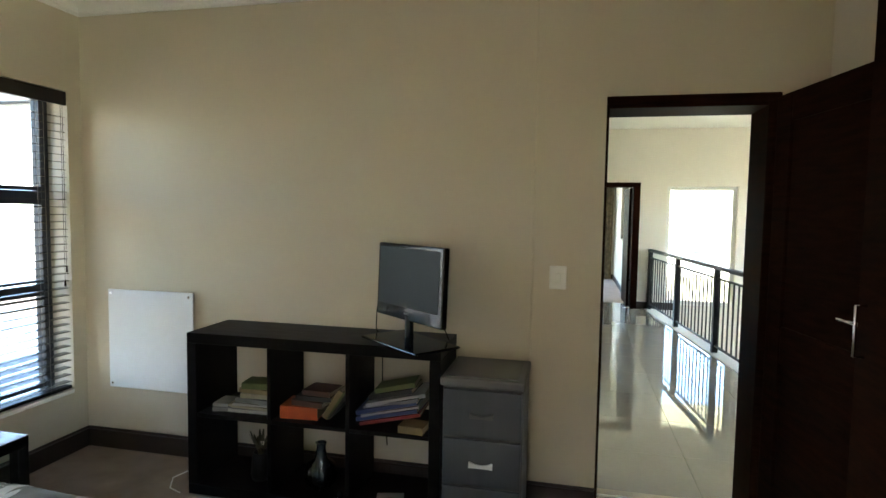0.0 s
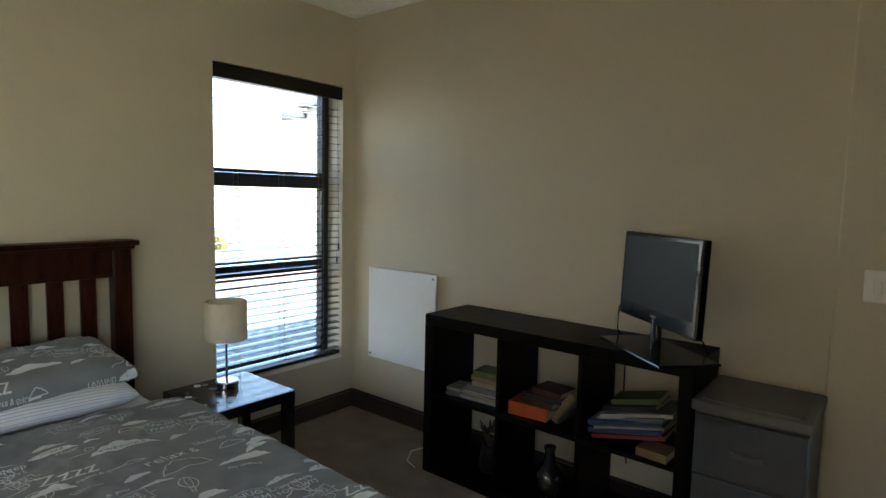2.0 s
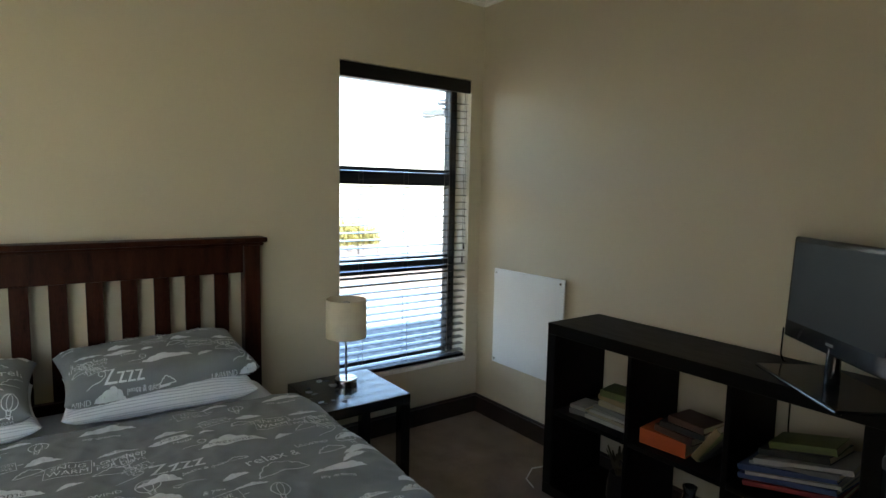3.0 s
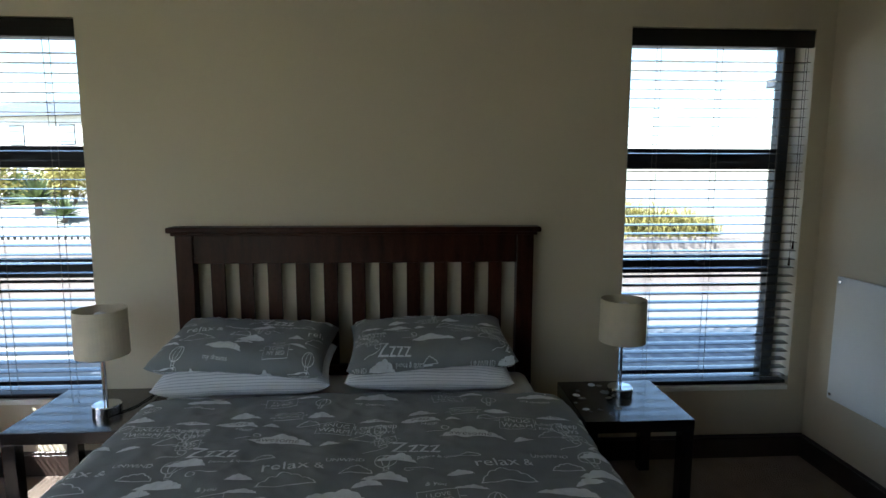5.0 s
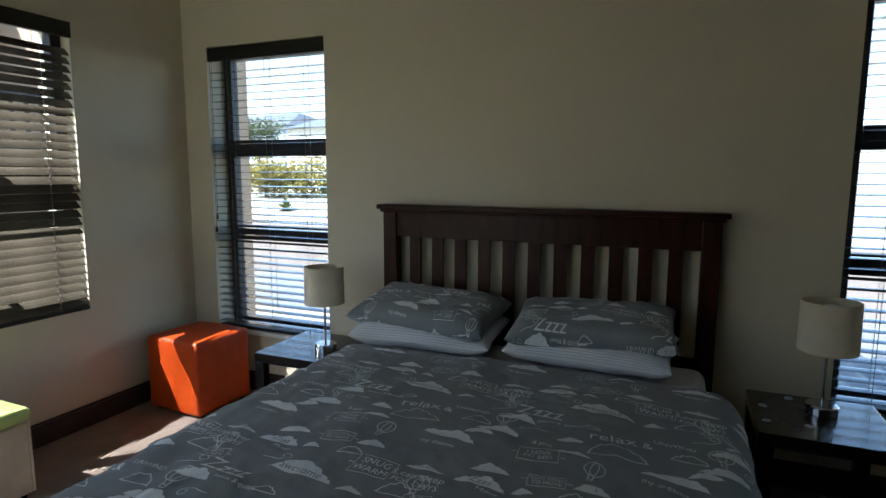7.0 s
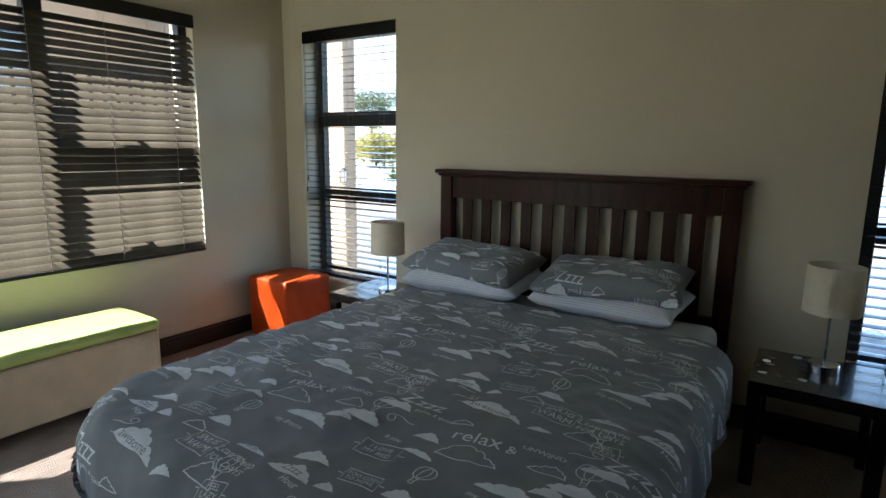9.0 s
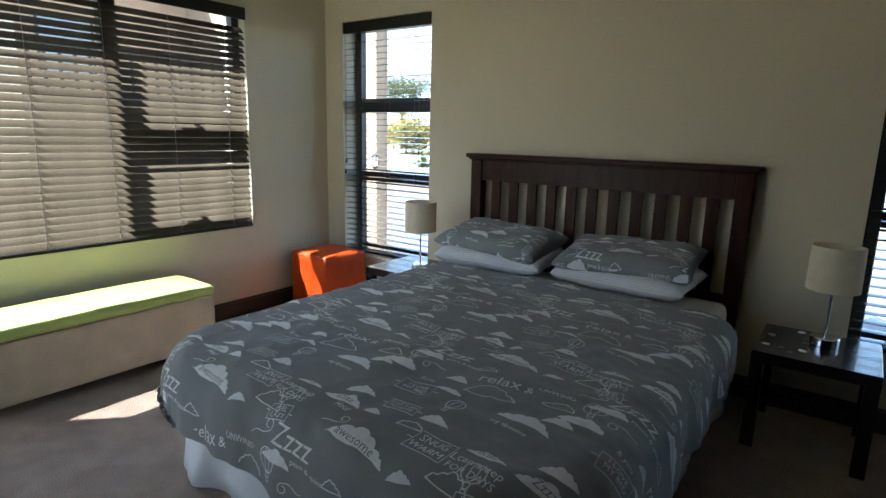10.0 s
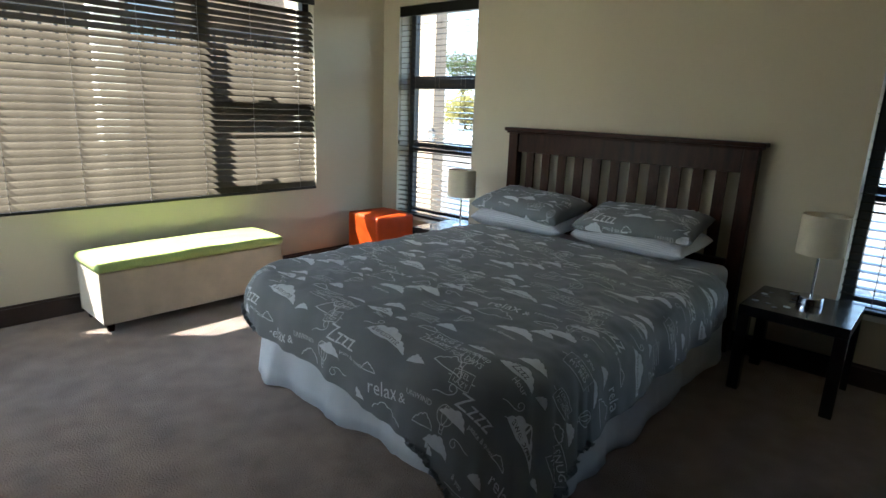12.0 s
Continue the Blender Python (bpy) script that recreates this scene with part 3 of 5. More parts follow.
def balloon(r):
    v, f = line_strip([Vector((r * math.cos(a * 0.2618), r * 1.1 * math.sin(a * 0.2618))) for a in range(24)], 0.003, True)
    for dx in (-0.3, 0.3):
        a, b = line_strip([Vector((dx * r, -r)), Vector((dx * r * 0.6, -1.6 * r))], 0.003)
        f += [tuple(i + len(v) for i in q) for q in b]
        v += a
        a, b = line_strip([Vector((dx * r * 1.2 * math.cos(t), r * math.sin(t))) for t in [(-1.5 + 0.25 * k) for k in range(13)]], 0.0025)
        f += [tuple(i + len(v) for i in q) for q in b]
        v += a
    a, b = line_strip([Vector((-0.25 * r, -1.6 * r)), Vector((0.25 * r, -1.6 * r)), Vector((0.2 * r, -1.95 * r)), Vector((-0.2 * r, -1.95 * r))], 0.003, True)
    f += [tuple(i + len(v) for i in q) for q in b]
    return v + a, f


def curl(r):
    """A drawn gust of wind: a line that ends in a spiral."""
    pts = [Vector((-r * 1.2 + r * 1.2 * k / 6, -0.3 * r + 0.05 * r * math.sin(k))) for k in range(6)]
    pts += [Vector((0.3 * r * (1 - 0.028 * k) * math.cos(-1.57 + k * 0.34), 0.3 * r * (1 - 0.028 * k) * math.sin(-1.57 + k * 0.34))) for k in range(20)]
    return line_strip(pts, 0.0028)


def sign(words, size, w, h):
    """Lettering in a drawn frame with two arrows."""
    v, f = text_tris(words, size)
    v, f = list(v), list(f)
    for pts, cl in (([Vector((-w, -h)), Vector((w, -h * 0.9)), Vector((w * 0.97, h)), Vector((-w, h * 0.93))], True),
                    ([Vector((w * 1.05, 0)), Vector((w * 1.35, 0))], False), ([Vector((-w * 1.05, 0)), Vector((-w * 1.35, 0))], False)):
        a, b = line_strip(pts, 0.003, cl)
        f += [tuple(i + len(v) for i in q) for q in b]
        v += a
    return v, f


MOTIFS = [  # what, across (to the right as read), up (towards the headboard), turn in degrees
    (text_tris("Zzzz", 0.085), 0.00, 0.00, -4), (text_tris("peace & quiet", 0.024), 0.07, -0.055, -3),
    (text_tris("relax", 0.070), 0.245, -0.105, 8), (text_tris("&", 0.05), 0.345, -0.10, 8),
    (text_tris("UNWIND", 0.028), 0.42, -0.065, 0), (solid_cloud(0.221, 0.072, 1), 0.19, 0.055, -6),
    (solid_cloud(0.139, 0.055, 2), -0.09, -0.20, -5),
    (solid_cloud(0.082, 0.038, 5), 0.13, -0.18, 0), (outline_cloud(0.17, 0.075, 3), 0.27, -0.215, 6), (solid_cloud(0.098, 0.025, 6), 0.155, -0.255, -8),
    (sign("SNUG\nWARM", 0.036, 0.062, 0.043), 0.36, 0.165, -6), (balloon(0.030), -0.13, 0.14, 5),
    (solid_cloud(0.123, 0.025, 7), 0.50, 0.205, -5), (text_tris("I can sleep", 0.036), 0.50, 0.165, -4), (text_tris("FOR DAYS", 0.030), 0.50, 0.128, -4),
    (solid_cloud(0.148, 0.051, 4), 0.02, 0.185, -4), (text_tris("Hour", 0.030), 0.05, 0.165, -8), (solid_cloud(0.057, 0.030, 9), 0.135, 0.19, 4),
    (sign("I LOVE\nMY BED", 0.024, 0.058, 0.034), 0.06, -0.29, 5), (outline_cloud(0.10, 0.05, 6), 0.46, -0.15, 0),
    (solid_cloud(0.180, 0.055, 8), 0.42, -0.29, -8), (text_tris("my dreams", 0.026), 0.40, -0.325, -5), (balloon(0.028), 0.22, -0.31, -8),
    (outline_cloud(0.08, 0.035, 2), 0.26, 0.20, 8), (sign("FEEL\nLAZY", 0.022, 0.036, 0.026), -0.10, 0.06, 8), (solid_cloud(0.074, 0.030, 3), 0.36, 0.035, 10),
    (curl(0.06), -0.02, -0.135, 170), (curl(0.06), 0.53, 0.02, 20), (curl(0.055), 0.10, 0.125, 10),
    (text_tris("& you", 0.026), 0.055, -0.225, -8), (outline_cloud(0.12, 0.055, 5), 0.475, 0.065, -6), (solid_cloud(0.11, 0.045, 11), 0.03, 0.255, 5),
    (solid_cloud(0.10, 0.042, 13), 0.30, 0.255, -4), (sign("TOO COSY\nTO MOVE", 0.018, 0.050, 0.026), 0.18, 0.27, 4), (solid_cloud(0.09, 0.040, 10), 0.50, -0.235, 6),
    (balloon(0.034), 0.545, -0.075, 4), (solid_cloud(0.13, 0.050, 14), -0.06, -0.075, -7), (outline_cloud(0.07, 0.03, 7), 0.17, -0.06, 4),
]
DARK = [(text_tris("awesome", 0.038), 0.185, 0.074, -6), (text_tris("Zzzz", 0.034), 0.02, 0.205, -4), (text_tris("IN BED", 0.020), 0.50, 0.217, -5)]
PY, PX = 0.613, 0.66                    # the print's repeat


def print_mesh(name, place, centres, keep, parent, label, motifs=MOTIFS, size=1.0, material=M_PRINT):
    """All motifs, cut small enough to follow the cloth, laid on it by place(p, q)."""
    verts, faces = [], []
    for (mv, mf), du, dv, turn in motifs:
        src = bmesh.new()
        vs = [src.verts.new((v.x, v.y, 0)) for v in mv]
        for q in mf:
            try:
                src.faces.new([vs[i] for i in q])
            except ValueError:
                pass
        for _ in range(2):
            long = [e for e in src.edges if e.calc_length() > 0.035]
            if long:
                bmesh.ops.subdivide_edges(src, edges=long, cuts=1)
        src.verts.index_update()
        c, s = math.cos(radians(turn)), math.sin(radians(turn))
        flat = [(size * (v.co.x * c - v.co.y * s + du), size * (v.co.x * s + v.co.y * c + dv)) for v in src.verts]
        polys = [[v.index for v in f.verts] for f in src.faces]
        src.free()
        for cu, cv in centres:
            pts = [(cu + a, cv + b) for a, b in flat]
            index = {}
            for i, (a, b) in enumerate(pts):
                if keep(a, b):
                    index[i] = len(verts)
                    verts.append(place(a, b))
            faces += [[index[i] for i in f] for f in polys if all(i in index for i in f)]
    me = bpy.data.meshes.new(name)
    me.from_pydata(verts, [], faces)
    me.materials.append(material)
    ob = new(name, me)
    ob.parent = parent
    return tagged(ob, label, kind="stuff")


def on_duvet(a, b):
    p, q = -b, a                           # read from the foot: across is +y, up is -x
    return duvet_point(p, q, 0.0022)


def duvet_keep(a, b):
    p, q = -b, a
    cx, cy = min(p, RX1 - RC), min(max(q, RY0 + RC), RY1 - RC)
    return p > -1.77 and math.hypot(p - cx, q - cy) < sheet_edge(p, q) - 0.02


CENTRES = [(0.590 + PY * i + 0.065 * k, 0.665 + PX * k) for i in range(-3, 4) for k in range(-2, 3)]
print_mesh("print", on_duvet, CENTRES, duvet_keep, duvet,
           "white printed clouds and lettering", MOTIFS, 0.96)
print_mesh("print_lettering", lambda a, b: duvet_point(-b, a, 0.0038), CENTRES, duvet_keep, duvet,
           "grey lettering on the printed clouds", DARK, 0.96, M_DUVET)


# ---- pillows ----
def pillow(name, m, w, d, t, material, label, seed):
    """A stuffed pillow with pinched corners: two cushioned faces that meet in a seam."""
    bm = bmesh.new()
    nu, nv = 72, 52

    def at(u, v, s):
        bulge = (max(0, 1 - abs(u) ** 6.0) * max(0, 1 - abs(v) ** 5.0)) ** 0.5
        wr = 0.010 * noise.noise((u * 2.2 + seed, v * 2.0, s)) + 0.010 * (0.35 - abs(noise.noise((u * 3.5 + seed, v * 2.2 + u, s * 3))))
        wr += 0.006 * (0.35 - abs(noise.noise((u * 11 + v * 3, v * 5 + seed, s)))) * (0.4 + abs(u))
        pinch = 1 - 0.055 * (1 - v * v) * abs(u) ** 3
        return Vector((v * d / 2 * (1 - 0.07 * (1 - u * u) ** 2), u * w / 2 * pinch, s * (t / 2 + wr) * bulge))

    for s in (1, -1):
        g = [[bm.verts.new(at(-1 + 2 * i / nu, math.sin((-1 + 2 * j / nv) * math.pi / 2), s)) for j in range(nv + 1)] for i in range(nu + 1)]
        for i in range(nu):
            for j in range(nv):
                bm.faces.new((g[i][j], g[i + 1][j], g[i + 1][j + 1], g[i][j + 1]))
    bmesh.ops.remove_doubles(bm, verts=bm.verts, dist=0.0004)
    ob = tagged(new(name, mesh_of(name, bm, material, True)), label, "pillow", "pillows on the bed")
    ob.matrix_world = m

    def skin(a, b):
        """The cloth's point a across and b back from the pillow's middle; past the front edge it runs on underneath."""
        u, run = a / (w / 2), -b / (d / 2)
        lip = t * 1.1 / d                   # the front's height, in halves of the depth
        if run < 1 - lip:
            q, s, c = run, 1, 0.0
        else:
            c = min(1.0, (run - 1 + lip) / (2 * lip))
            q, s = (1 - lip) + lip * math.sin(c * math.pi), 1 if c < 0.5 else -1
        front = math.sin(c * math.pi) if c else 0.0
        q = min(q, 0.99995)
        p = at(u, q, s)
        return p + Vector((0.0035 * front, 0, s * 0.0032))

    return ob, skin


def pillow_print(ob, skin, w, d, t, shift):
    print_mesh("print", skin, [(shift + 0.82 * PY * i, 0.82 * PX * k + shift) for i in (-2, -1, 0, 1, 2) for k in (-1, 0, 1)],
               lambda a, b: abs(a) < w / 2 * 0.95 and -d / 2 - t * 0.52 < b < d / 2 * 0.97, ob, "white printed clouds and lettering", MOTIFS, 0.82)


def pillow_stripes(ob, skin, w, d, t):
    verts, faces = [], []
    b = -d / 2 - t * 0.5
    while b < d / 2 * 0.95:
        for i in range(40):
            u0, u1 = (-0.95 + 1.9 * i / 40) * w / 2, (-0.95 + 1.9 * (i + 1) / 40) * w / 2
            base = len(verts)
            for a, db in ((u0, -0.0008), (u1, -0.0008), (u1, 0.0008), (u0, 0.0008)):
                verts.append(skin(a, b + db))
            faces.append([base, base + 1, base + 2, base + 3])
        b += 0.0085
    me = bpy.data.meshes.new("stripes")
    me.from_pydata(verts, [], faces)
    me.materials.append(M_STRIPE)
    o = new("stripes", me)
    o.parent = ob
    tagged(o, "fine grey stripes", kind="stuff")


for k, (x, y, r) in enumerate(((-1.955, 0.605, 3), (-1.975, 1.335, -3))):
    ob, skin = pillow("pillow", pose(x, y, 0.618, 0, 4, r), 0.66, 0.41, 0.115, M_LINEN, "white pillow with fine grey stripes lying on the bed", 3 + k)
    pillow_stripes(ob, skin, 0.66, 0.41, 0.115)
    ob, skin = pillow("pillow", pose(x - 0.01, y - 0.012 + 0.01 * k, 0.700, -2.0 + 3.5 * k, 10, -r), 0.675, 0.40, 0.126, M_DUVET, "plump grey pillow printed with white clouds, stacked on another", 11 + k)
    pillow_print(ob, skin, 0.675, 0.40, 0.126, 0.10 - 0.25 * k)


# ---- bedside tables and lamps ----
def side_table(x, y, label):
    """x, y: the middle of the square top."""
    root = thing("bedside_table", x, y, 0, label, "side table", "bedside tables")
    h, w = 0.432, 0.445
    bm = bmesh.new()
    box(bm, -w / 2, w / 2, -w / 2, w / 2, h - 0.050, h, 0.003, 2)
    part("tabletop", bm, M_LACK, root)
    for sx in (-1, 1):
        for sy in (-1, 1):
            bm = bmesh.new()
            a, b = sorted((sx * (w / 2 - 0.001), sx * (w / 2 - 0.051)))
            c, d = sorted((sy * (w / 2 - 0.001), sy * (w / 2 - 0.051)))
            box(bm, a, b, c, d, 0, h - 0.050, 0.002, 1)
            part("leg", bm, M_LACK, root)
    return root


side_table(-1.99, 2.168, "square black lacquered side table with stickers, beside the bed")
side_table(-2.01, -0.078, "square black lacquered side table below the window")
rnd = random.Random(5)
for k in range(13):
    bm = bmesh.new()
    r = rnd.uniform(0.008, 0.019)
    cyl(bm, r, r, 0, 0.0008, 14, Matrix.Diagonal((1, rnd.uniform(0.6, 1.4), 1, 1)))
    o = tagged(new("sticker", mesh_of("sticker", bm, M_PRINT if k % 4 == 0 else M_GREYLID)), "small pale paper sticker on the black tabletop", "sticker", "stickers")
    o.matrix_world = pose(rnd.uniform(-2.17, -1.82), rnd.uniform(1.96, 2.13), 0.4324, 0, 0, rnd.uniform(0, 180))


def table_lamp(x, y, z, label):
    root = thing("table_lamp", x, y, z, label, "lamp", "bedside lamps")
    bm = bmesh.new()
    lathe(bm, [(0, 0), (0.052, 0), (0.055, 0.003), (0.055, 0.034), (0.052, 0.038), (0.0, 0.039)], 36)
    part("base", bm, M_CHROME, root, "round chrome base", smooth=False)
    bm = bmesh.new()
    cyl(bm, 0.006, 0.006, 0.038, 0.330, 14)
    cyl(bm, 0.014, 0.014, 0.300, 0.345, 14)
    part("stem", bm, M_CHROME, root, smooth=False)
    bm = bmesh.new()
    lathe(bm, [(0.100, 0.246), (0.098, 0.434), (0.096, 0.434), (0.098, 0.246), (0.100, 0.246)], 44)
    part("shade", bm, M_SHADE, root, "cream fabric drum shade", smooth=False)
    bm = bmesh.new()
    for k in range(3):
        a = k * 2.094
        tube(bm, [(0.01 * math.cos(a), 0.01 * math.sin(a), 0.335), (0.097 * math.cos(a), 0.097 * math.sin(a), 0.345)], 0.0015, 6)
    lathe(bm, [(0, 0.345), (0.014, 0.35), (0.028, 0.378), (0.030, 0.395), (0.020, 0.418), (0, 0.425)], 16)
    part("bulb", bm, M_PLASTICW, root, smooth=True)
    return root


table_lamp(-2.045, 2.185, 0.432, "cream drum-shaded chrome table lamp, unlit, on the side table")
table_lamp(-1.965, 0.008, 0.432, "cream drum-shaded chrome table lamp, unlit, by the window")
bm = bmesh.new()
tube(bm, [(-1.95, 0.06, 0.436), (-2.02, 0.10, 0.436), (-2.12, 0.115, 0.437), (-2.25, 0.118, 0.42), (-2.262, 0.12, 0.3)], 0.003, 6)
tagged(new("lamp_cable", mesh_of("lamp_cable", bm, M_TVBLACK, True)), "thin black lamp cable across the tabletop", "cable")

# ---- cube shelf with its contents ----
SX0, SX1, SY0, SY1, SH = -1.322, -0.037, 2.845, 3.200, 0.815
shelf = thing("cube_shelf", (SX0 + SX1) / 2, (SY0 + SY1) / 2, 0, "black-brown open cube shelf with six compartments against the wall", "bookshelf")
hx, hy = (SX1 - SX0) / 2, (SY1 - SY0) / 2
for nm, b in (("top_board", (-hx, hx, -hy, hy, SH - 0.052, SH)), ("bottom_board", (-hx, hx, -hy, hy, 0, 0.052)),
              ("side_board", (-hx, -hx + 0.052, -hy, hy, 0.052, SH - 0.052)), ("side_board", (hx - 0.052, hx, -hy, hy, 0.052, SH - 0.052))):
    bm = bmesh.new()
    box(bm, *b, 0.0025, 1)
    part(nm, bm, M_BLACKBROWN, shelf)
cell = (2 * hx - 0.104 - 0.04) / 3
DIV = [-hx + 0.052 + cell + k * (cell + 0.02) for k in range(2)]
for d in DIV:
    bm = bmesh.new()
    box(bm, d, d + 0.02, -hy + 0.004, hy - 0.004, 0.052, SH - 0.052, 0.0015, 1)
    part("divider", bm, M_BLACKBROWN, shelf)
MID = 0.405
for k in range(3):
    bm = bmesh.new()
    a = -hx + 0.052 + k * (cell + 0.02)
    box(bm, a, a + cell, -hy + 0.004, hy - 0.004, MID - 0.01, MID + 0.01, 0.0015, 1)
    part("shelf_board", bm, M_BLACKBROWN, shelf)

# Cover colours are all dimmed to stand in for the shelf's inner shade.
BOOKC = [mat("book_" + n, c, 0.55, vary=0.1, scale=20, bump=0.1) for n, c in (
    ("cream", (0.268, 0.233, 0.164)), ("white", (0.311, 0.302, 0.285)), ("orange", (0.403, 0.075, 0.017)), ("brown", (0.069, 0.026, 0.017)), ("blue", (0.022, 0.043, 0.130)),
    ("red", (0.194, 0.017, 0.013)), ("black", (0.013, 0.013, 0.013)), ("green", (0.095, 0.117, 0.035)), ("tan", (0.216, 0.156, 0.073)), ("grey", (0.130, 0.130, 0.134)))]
M_PAGES = mat("paper_pages", (0.50, 0.43, 0.32), 0.9, vary=0.08, scale=3, stretch=(1, 1, 60), bump=0.2)


def book(x, y, z, w, d, t, col, rz=0, lean=0, label="closed paperback book lying on the shelf"):
    """w along x, d along y, t thick; the spine faces the room."""
    root = thing("book", x, y, z, label, "book", "books on the shelf")
    root.matrix_world = pose(x, y, z, 0, lean, rz)
    bm = bmesh.new()
    c = 0.0022
    box(bm, -w / 2, w / 2, -d / 2, d / 2, 0, c, 0.0006, 1)
    box(bm, -w / 2, w / 2, -d / 2, d / 2, t - c, t, 0.0006, 1)
    box(bm, -w / 2, w / 2, -d / 2 - 0.001, -d / 2 + c, c, t - c, 0.0004, 1)
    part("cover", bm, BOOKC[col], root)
    bm = bmesh.new()
    box(bm, -w / 2 + 0.004, w / 2 - 0.004, -d / 2 + c, d / 2 - 0.003, c, t - c)
    part("page_block", bm, M_PAGES, root)


CX = [SX0 + 0.052 + cell / 2 + k * (cell + 0.02) for k in range(3)]
zt = MID + 0.0105
z = zt
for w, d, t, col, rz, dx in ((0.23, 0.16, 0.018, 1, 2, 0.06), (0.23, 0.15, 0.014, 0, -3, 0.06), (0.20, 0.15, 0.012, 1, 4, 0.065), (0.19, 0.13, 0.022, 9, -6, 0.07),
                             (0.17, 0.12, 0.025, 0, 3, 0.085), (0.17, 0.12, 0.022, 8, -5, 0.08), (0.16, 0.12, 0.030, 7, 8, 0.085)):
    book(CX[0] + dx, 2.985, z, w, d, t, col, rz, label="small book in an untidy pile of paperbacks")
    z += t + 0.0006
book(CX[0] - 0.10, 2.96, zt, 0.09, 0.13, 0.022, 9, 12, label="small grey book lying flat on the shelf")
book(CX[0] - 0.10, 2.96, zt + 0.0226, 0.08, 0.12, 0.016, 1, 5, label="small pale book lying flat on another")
z = zt
for w, d, t, col, rz, dx in ((0.19, 0.16, 0.062, 2, 5, -0.075), (0.17, 0.15, 0.028, 3, -7, -0.02), (0.18, 0.14, 0.024, 6, 3, 0.0), (0.15, 0.13, 0.026, 3, -4, 0.02)):
    book(CX[1] + dx, 2.975, z, w, d, t, col, rz, label="thick bright orange book under others" if col == 2 else "dark red-brown book on a pile")
    z += t + 0.0006
for k, (col, lean, t) in enumerate(((8, -58, 0.03), (7, -55, 0.02), (6, -52, 0.022))):
    book(CX[1] + 0.115 + 0.012 * k, 2.97, zt + 0.075, 0.16, 0.13, t, col, 0, lean, "slim book leaning against its neighbours")
z = zt
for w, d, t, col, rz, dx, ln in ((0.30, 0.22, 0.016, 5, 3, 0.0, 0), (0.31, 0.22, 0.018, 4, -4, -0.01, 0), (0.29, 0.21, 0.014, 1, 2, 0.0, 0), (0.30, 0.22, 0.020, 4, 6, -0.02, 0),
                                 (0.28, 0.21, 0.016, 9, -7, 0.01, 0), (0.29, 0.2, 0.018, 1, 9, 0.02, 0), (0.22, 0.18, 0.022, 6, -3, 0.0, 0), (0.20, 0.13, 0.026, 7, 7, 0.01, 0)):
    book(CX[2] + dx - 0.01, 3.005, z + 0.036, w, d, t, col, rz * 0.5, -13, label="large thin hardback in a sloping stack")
    z += t + 0.0008
book(CX[2] + 0.105, 2.905, zt, 0.12, 0.10, 0.034, 8, -4, label="thick tan paperback at the shelf's front edge")

# vases and a card in the lower compartments
M_POT = mat("glazed_pottery", (0.020, 0.021, 0.023), 0.25, vary=0.3, scale=14, bump=0.1)
M_POT2 = mat("brown_pottery", (0.022, 0.016, 0.013), 0.4, vary=0.35, scale=18, bump=0.1)
M_LEAFD = mat("dry_leaf", (0.09, 0.08, 0.04), 0.7, vary=0.3, scale=30)
bm = bmesh.new()
lathe(bm, [(0, 0), (0.045, 0), (0.075, 0.03), (0.085, 0.07), (0.070, 0.115), (0.032, 0.145), (0.022, 0.20), (0.028, 0.225), (0.022, 0.225), (0.016, 0.20)], 28)
v = tagged(new("vase", mesh_of("vase", bm, M_POT, True)), "round grey glazed vase with a narrow neck", "vase")
v.matrix_world = pose(CX[1] + 0.01, 2.98, 0.0525)
bm = bmesh.new()
lathe(bm, [(0, 0), (0.04, 0), (0.05, 0.03), (0.045, 0.10), (0.038, 0.14), (0.034, 0.14), (0.034, 0.02), (0, 0.015)], 24)
v = thing("plant_pot", CX[0] + 0.08, 2.98, 0.0525, "small brown pot with dried leaves on the shelf", "plant pot")
part("pot", bm, M_POT2, v, smooth=True)
bm = bmesh.new()
for k in range(16):
    a, l = k * 2.4, 0.07 + 0.05 * rnd.random()
    c, s = math.cos(a), math.sin(a)
    pts = [Vector((0, 0, 0.1)), Vector((c * 0.03, s * 0.03, 0.13 + l * 0.5)), Vector((c * 0.055, s * 0.055, 0.13 + l))]
    for p, q, w in ((pts[0], pts[1], 0.004), (pts[1], pts[2], 0.011)):
        o = Vector((-s, c, 0)) * w
        bm.faces.new([bm.verts.new(x) for x in (p - o, p + o, q + o * 0.3, q - o * 0.3)])
part("leaves", bm, M_LEAFD, v)
book(CX[2] - 0.01, 2.91, 0.0525, 0.13, 0.17, 0.006, 1, 14, label="white card with a red picture lying on the bottom shelf")
bm = bmesh.new()
cyl(bm, 0.035, 0.035, 0, 0.0007, 18)
o = tagged(new("card_picture", mesh_of("card_picture", bm, BOOKC[5])), "red round picture on a white card", "picture")
o.matrix_world = pose(CX[2] - 0.01, 2.91, 0.0592)
bm = bmesh.new()
lathe(bm, [(0, 0), (0.016, 0), (0.02, 0.012), (0.014, 0.03), (0, 0.033)], 16)
o = tagged(new("trinket", mesh_of("trinket", bm, M_POT, True)), "small dark round trinket on the bottom shelf", "ornament")
o.matrix_world = pose(CX[1] + 0.14, 2.9, 0.0525)

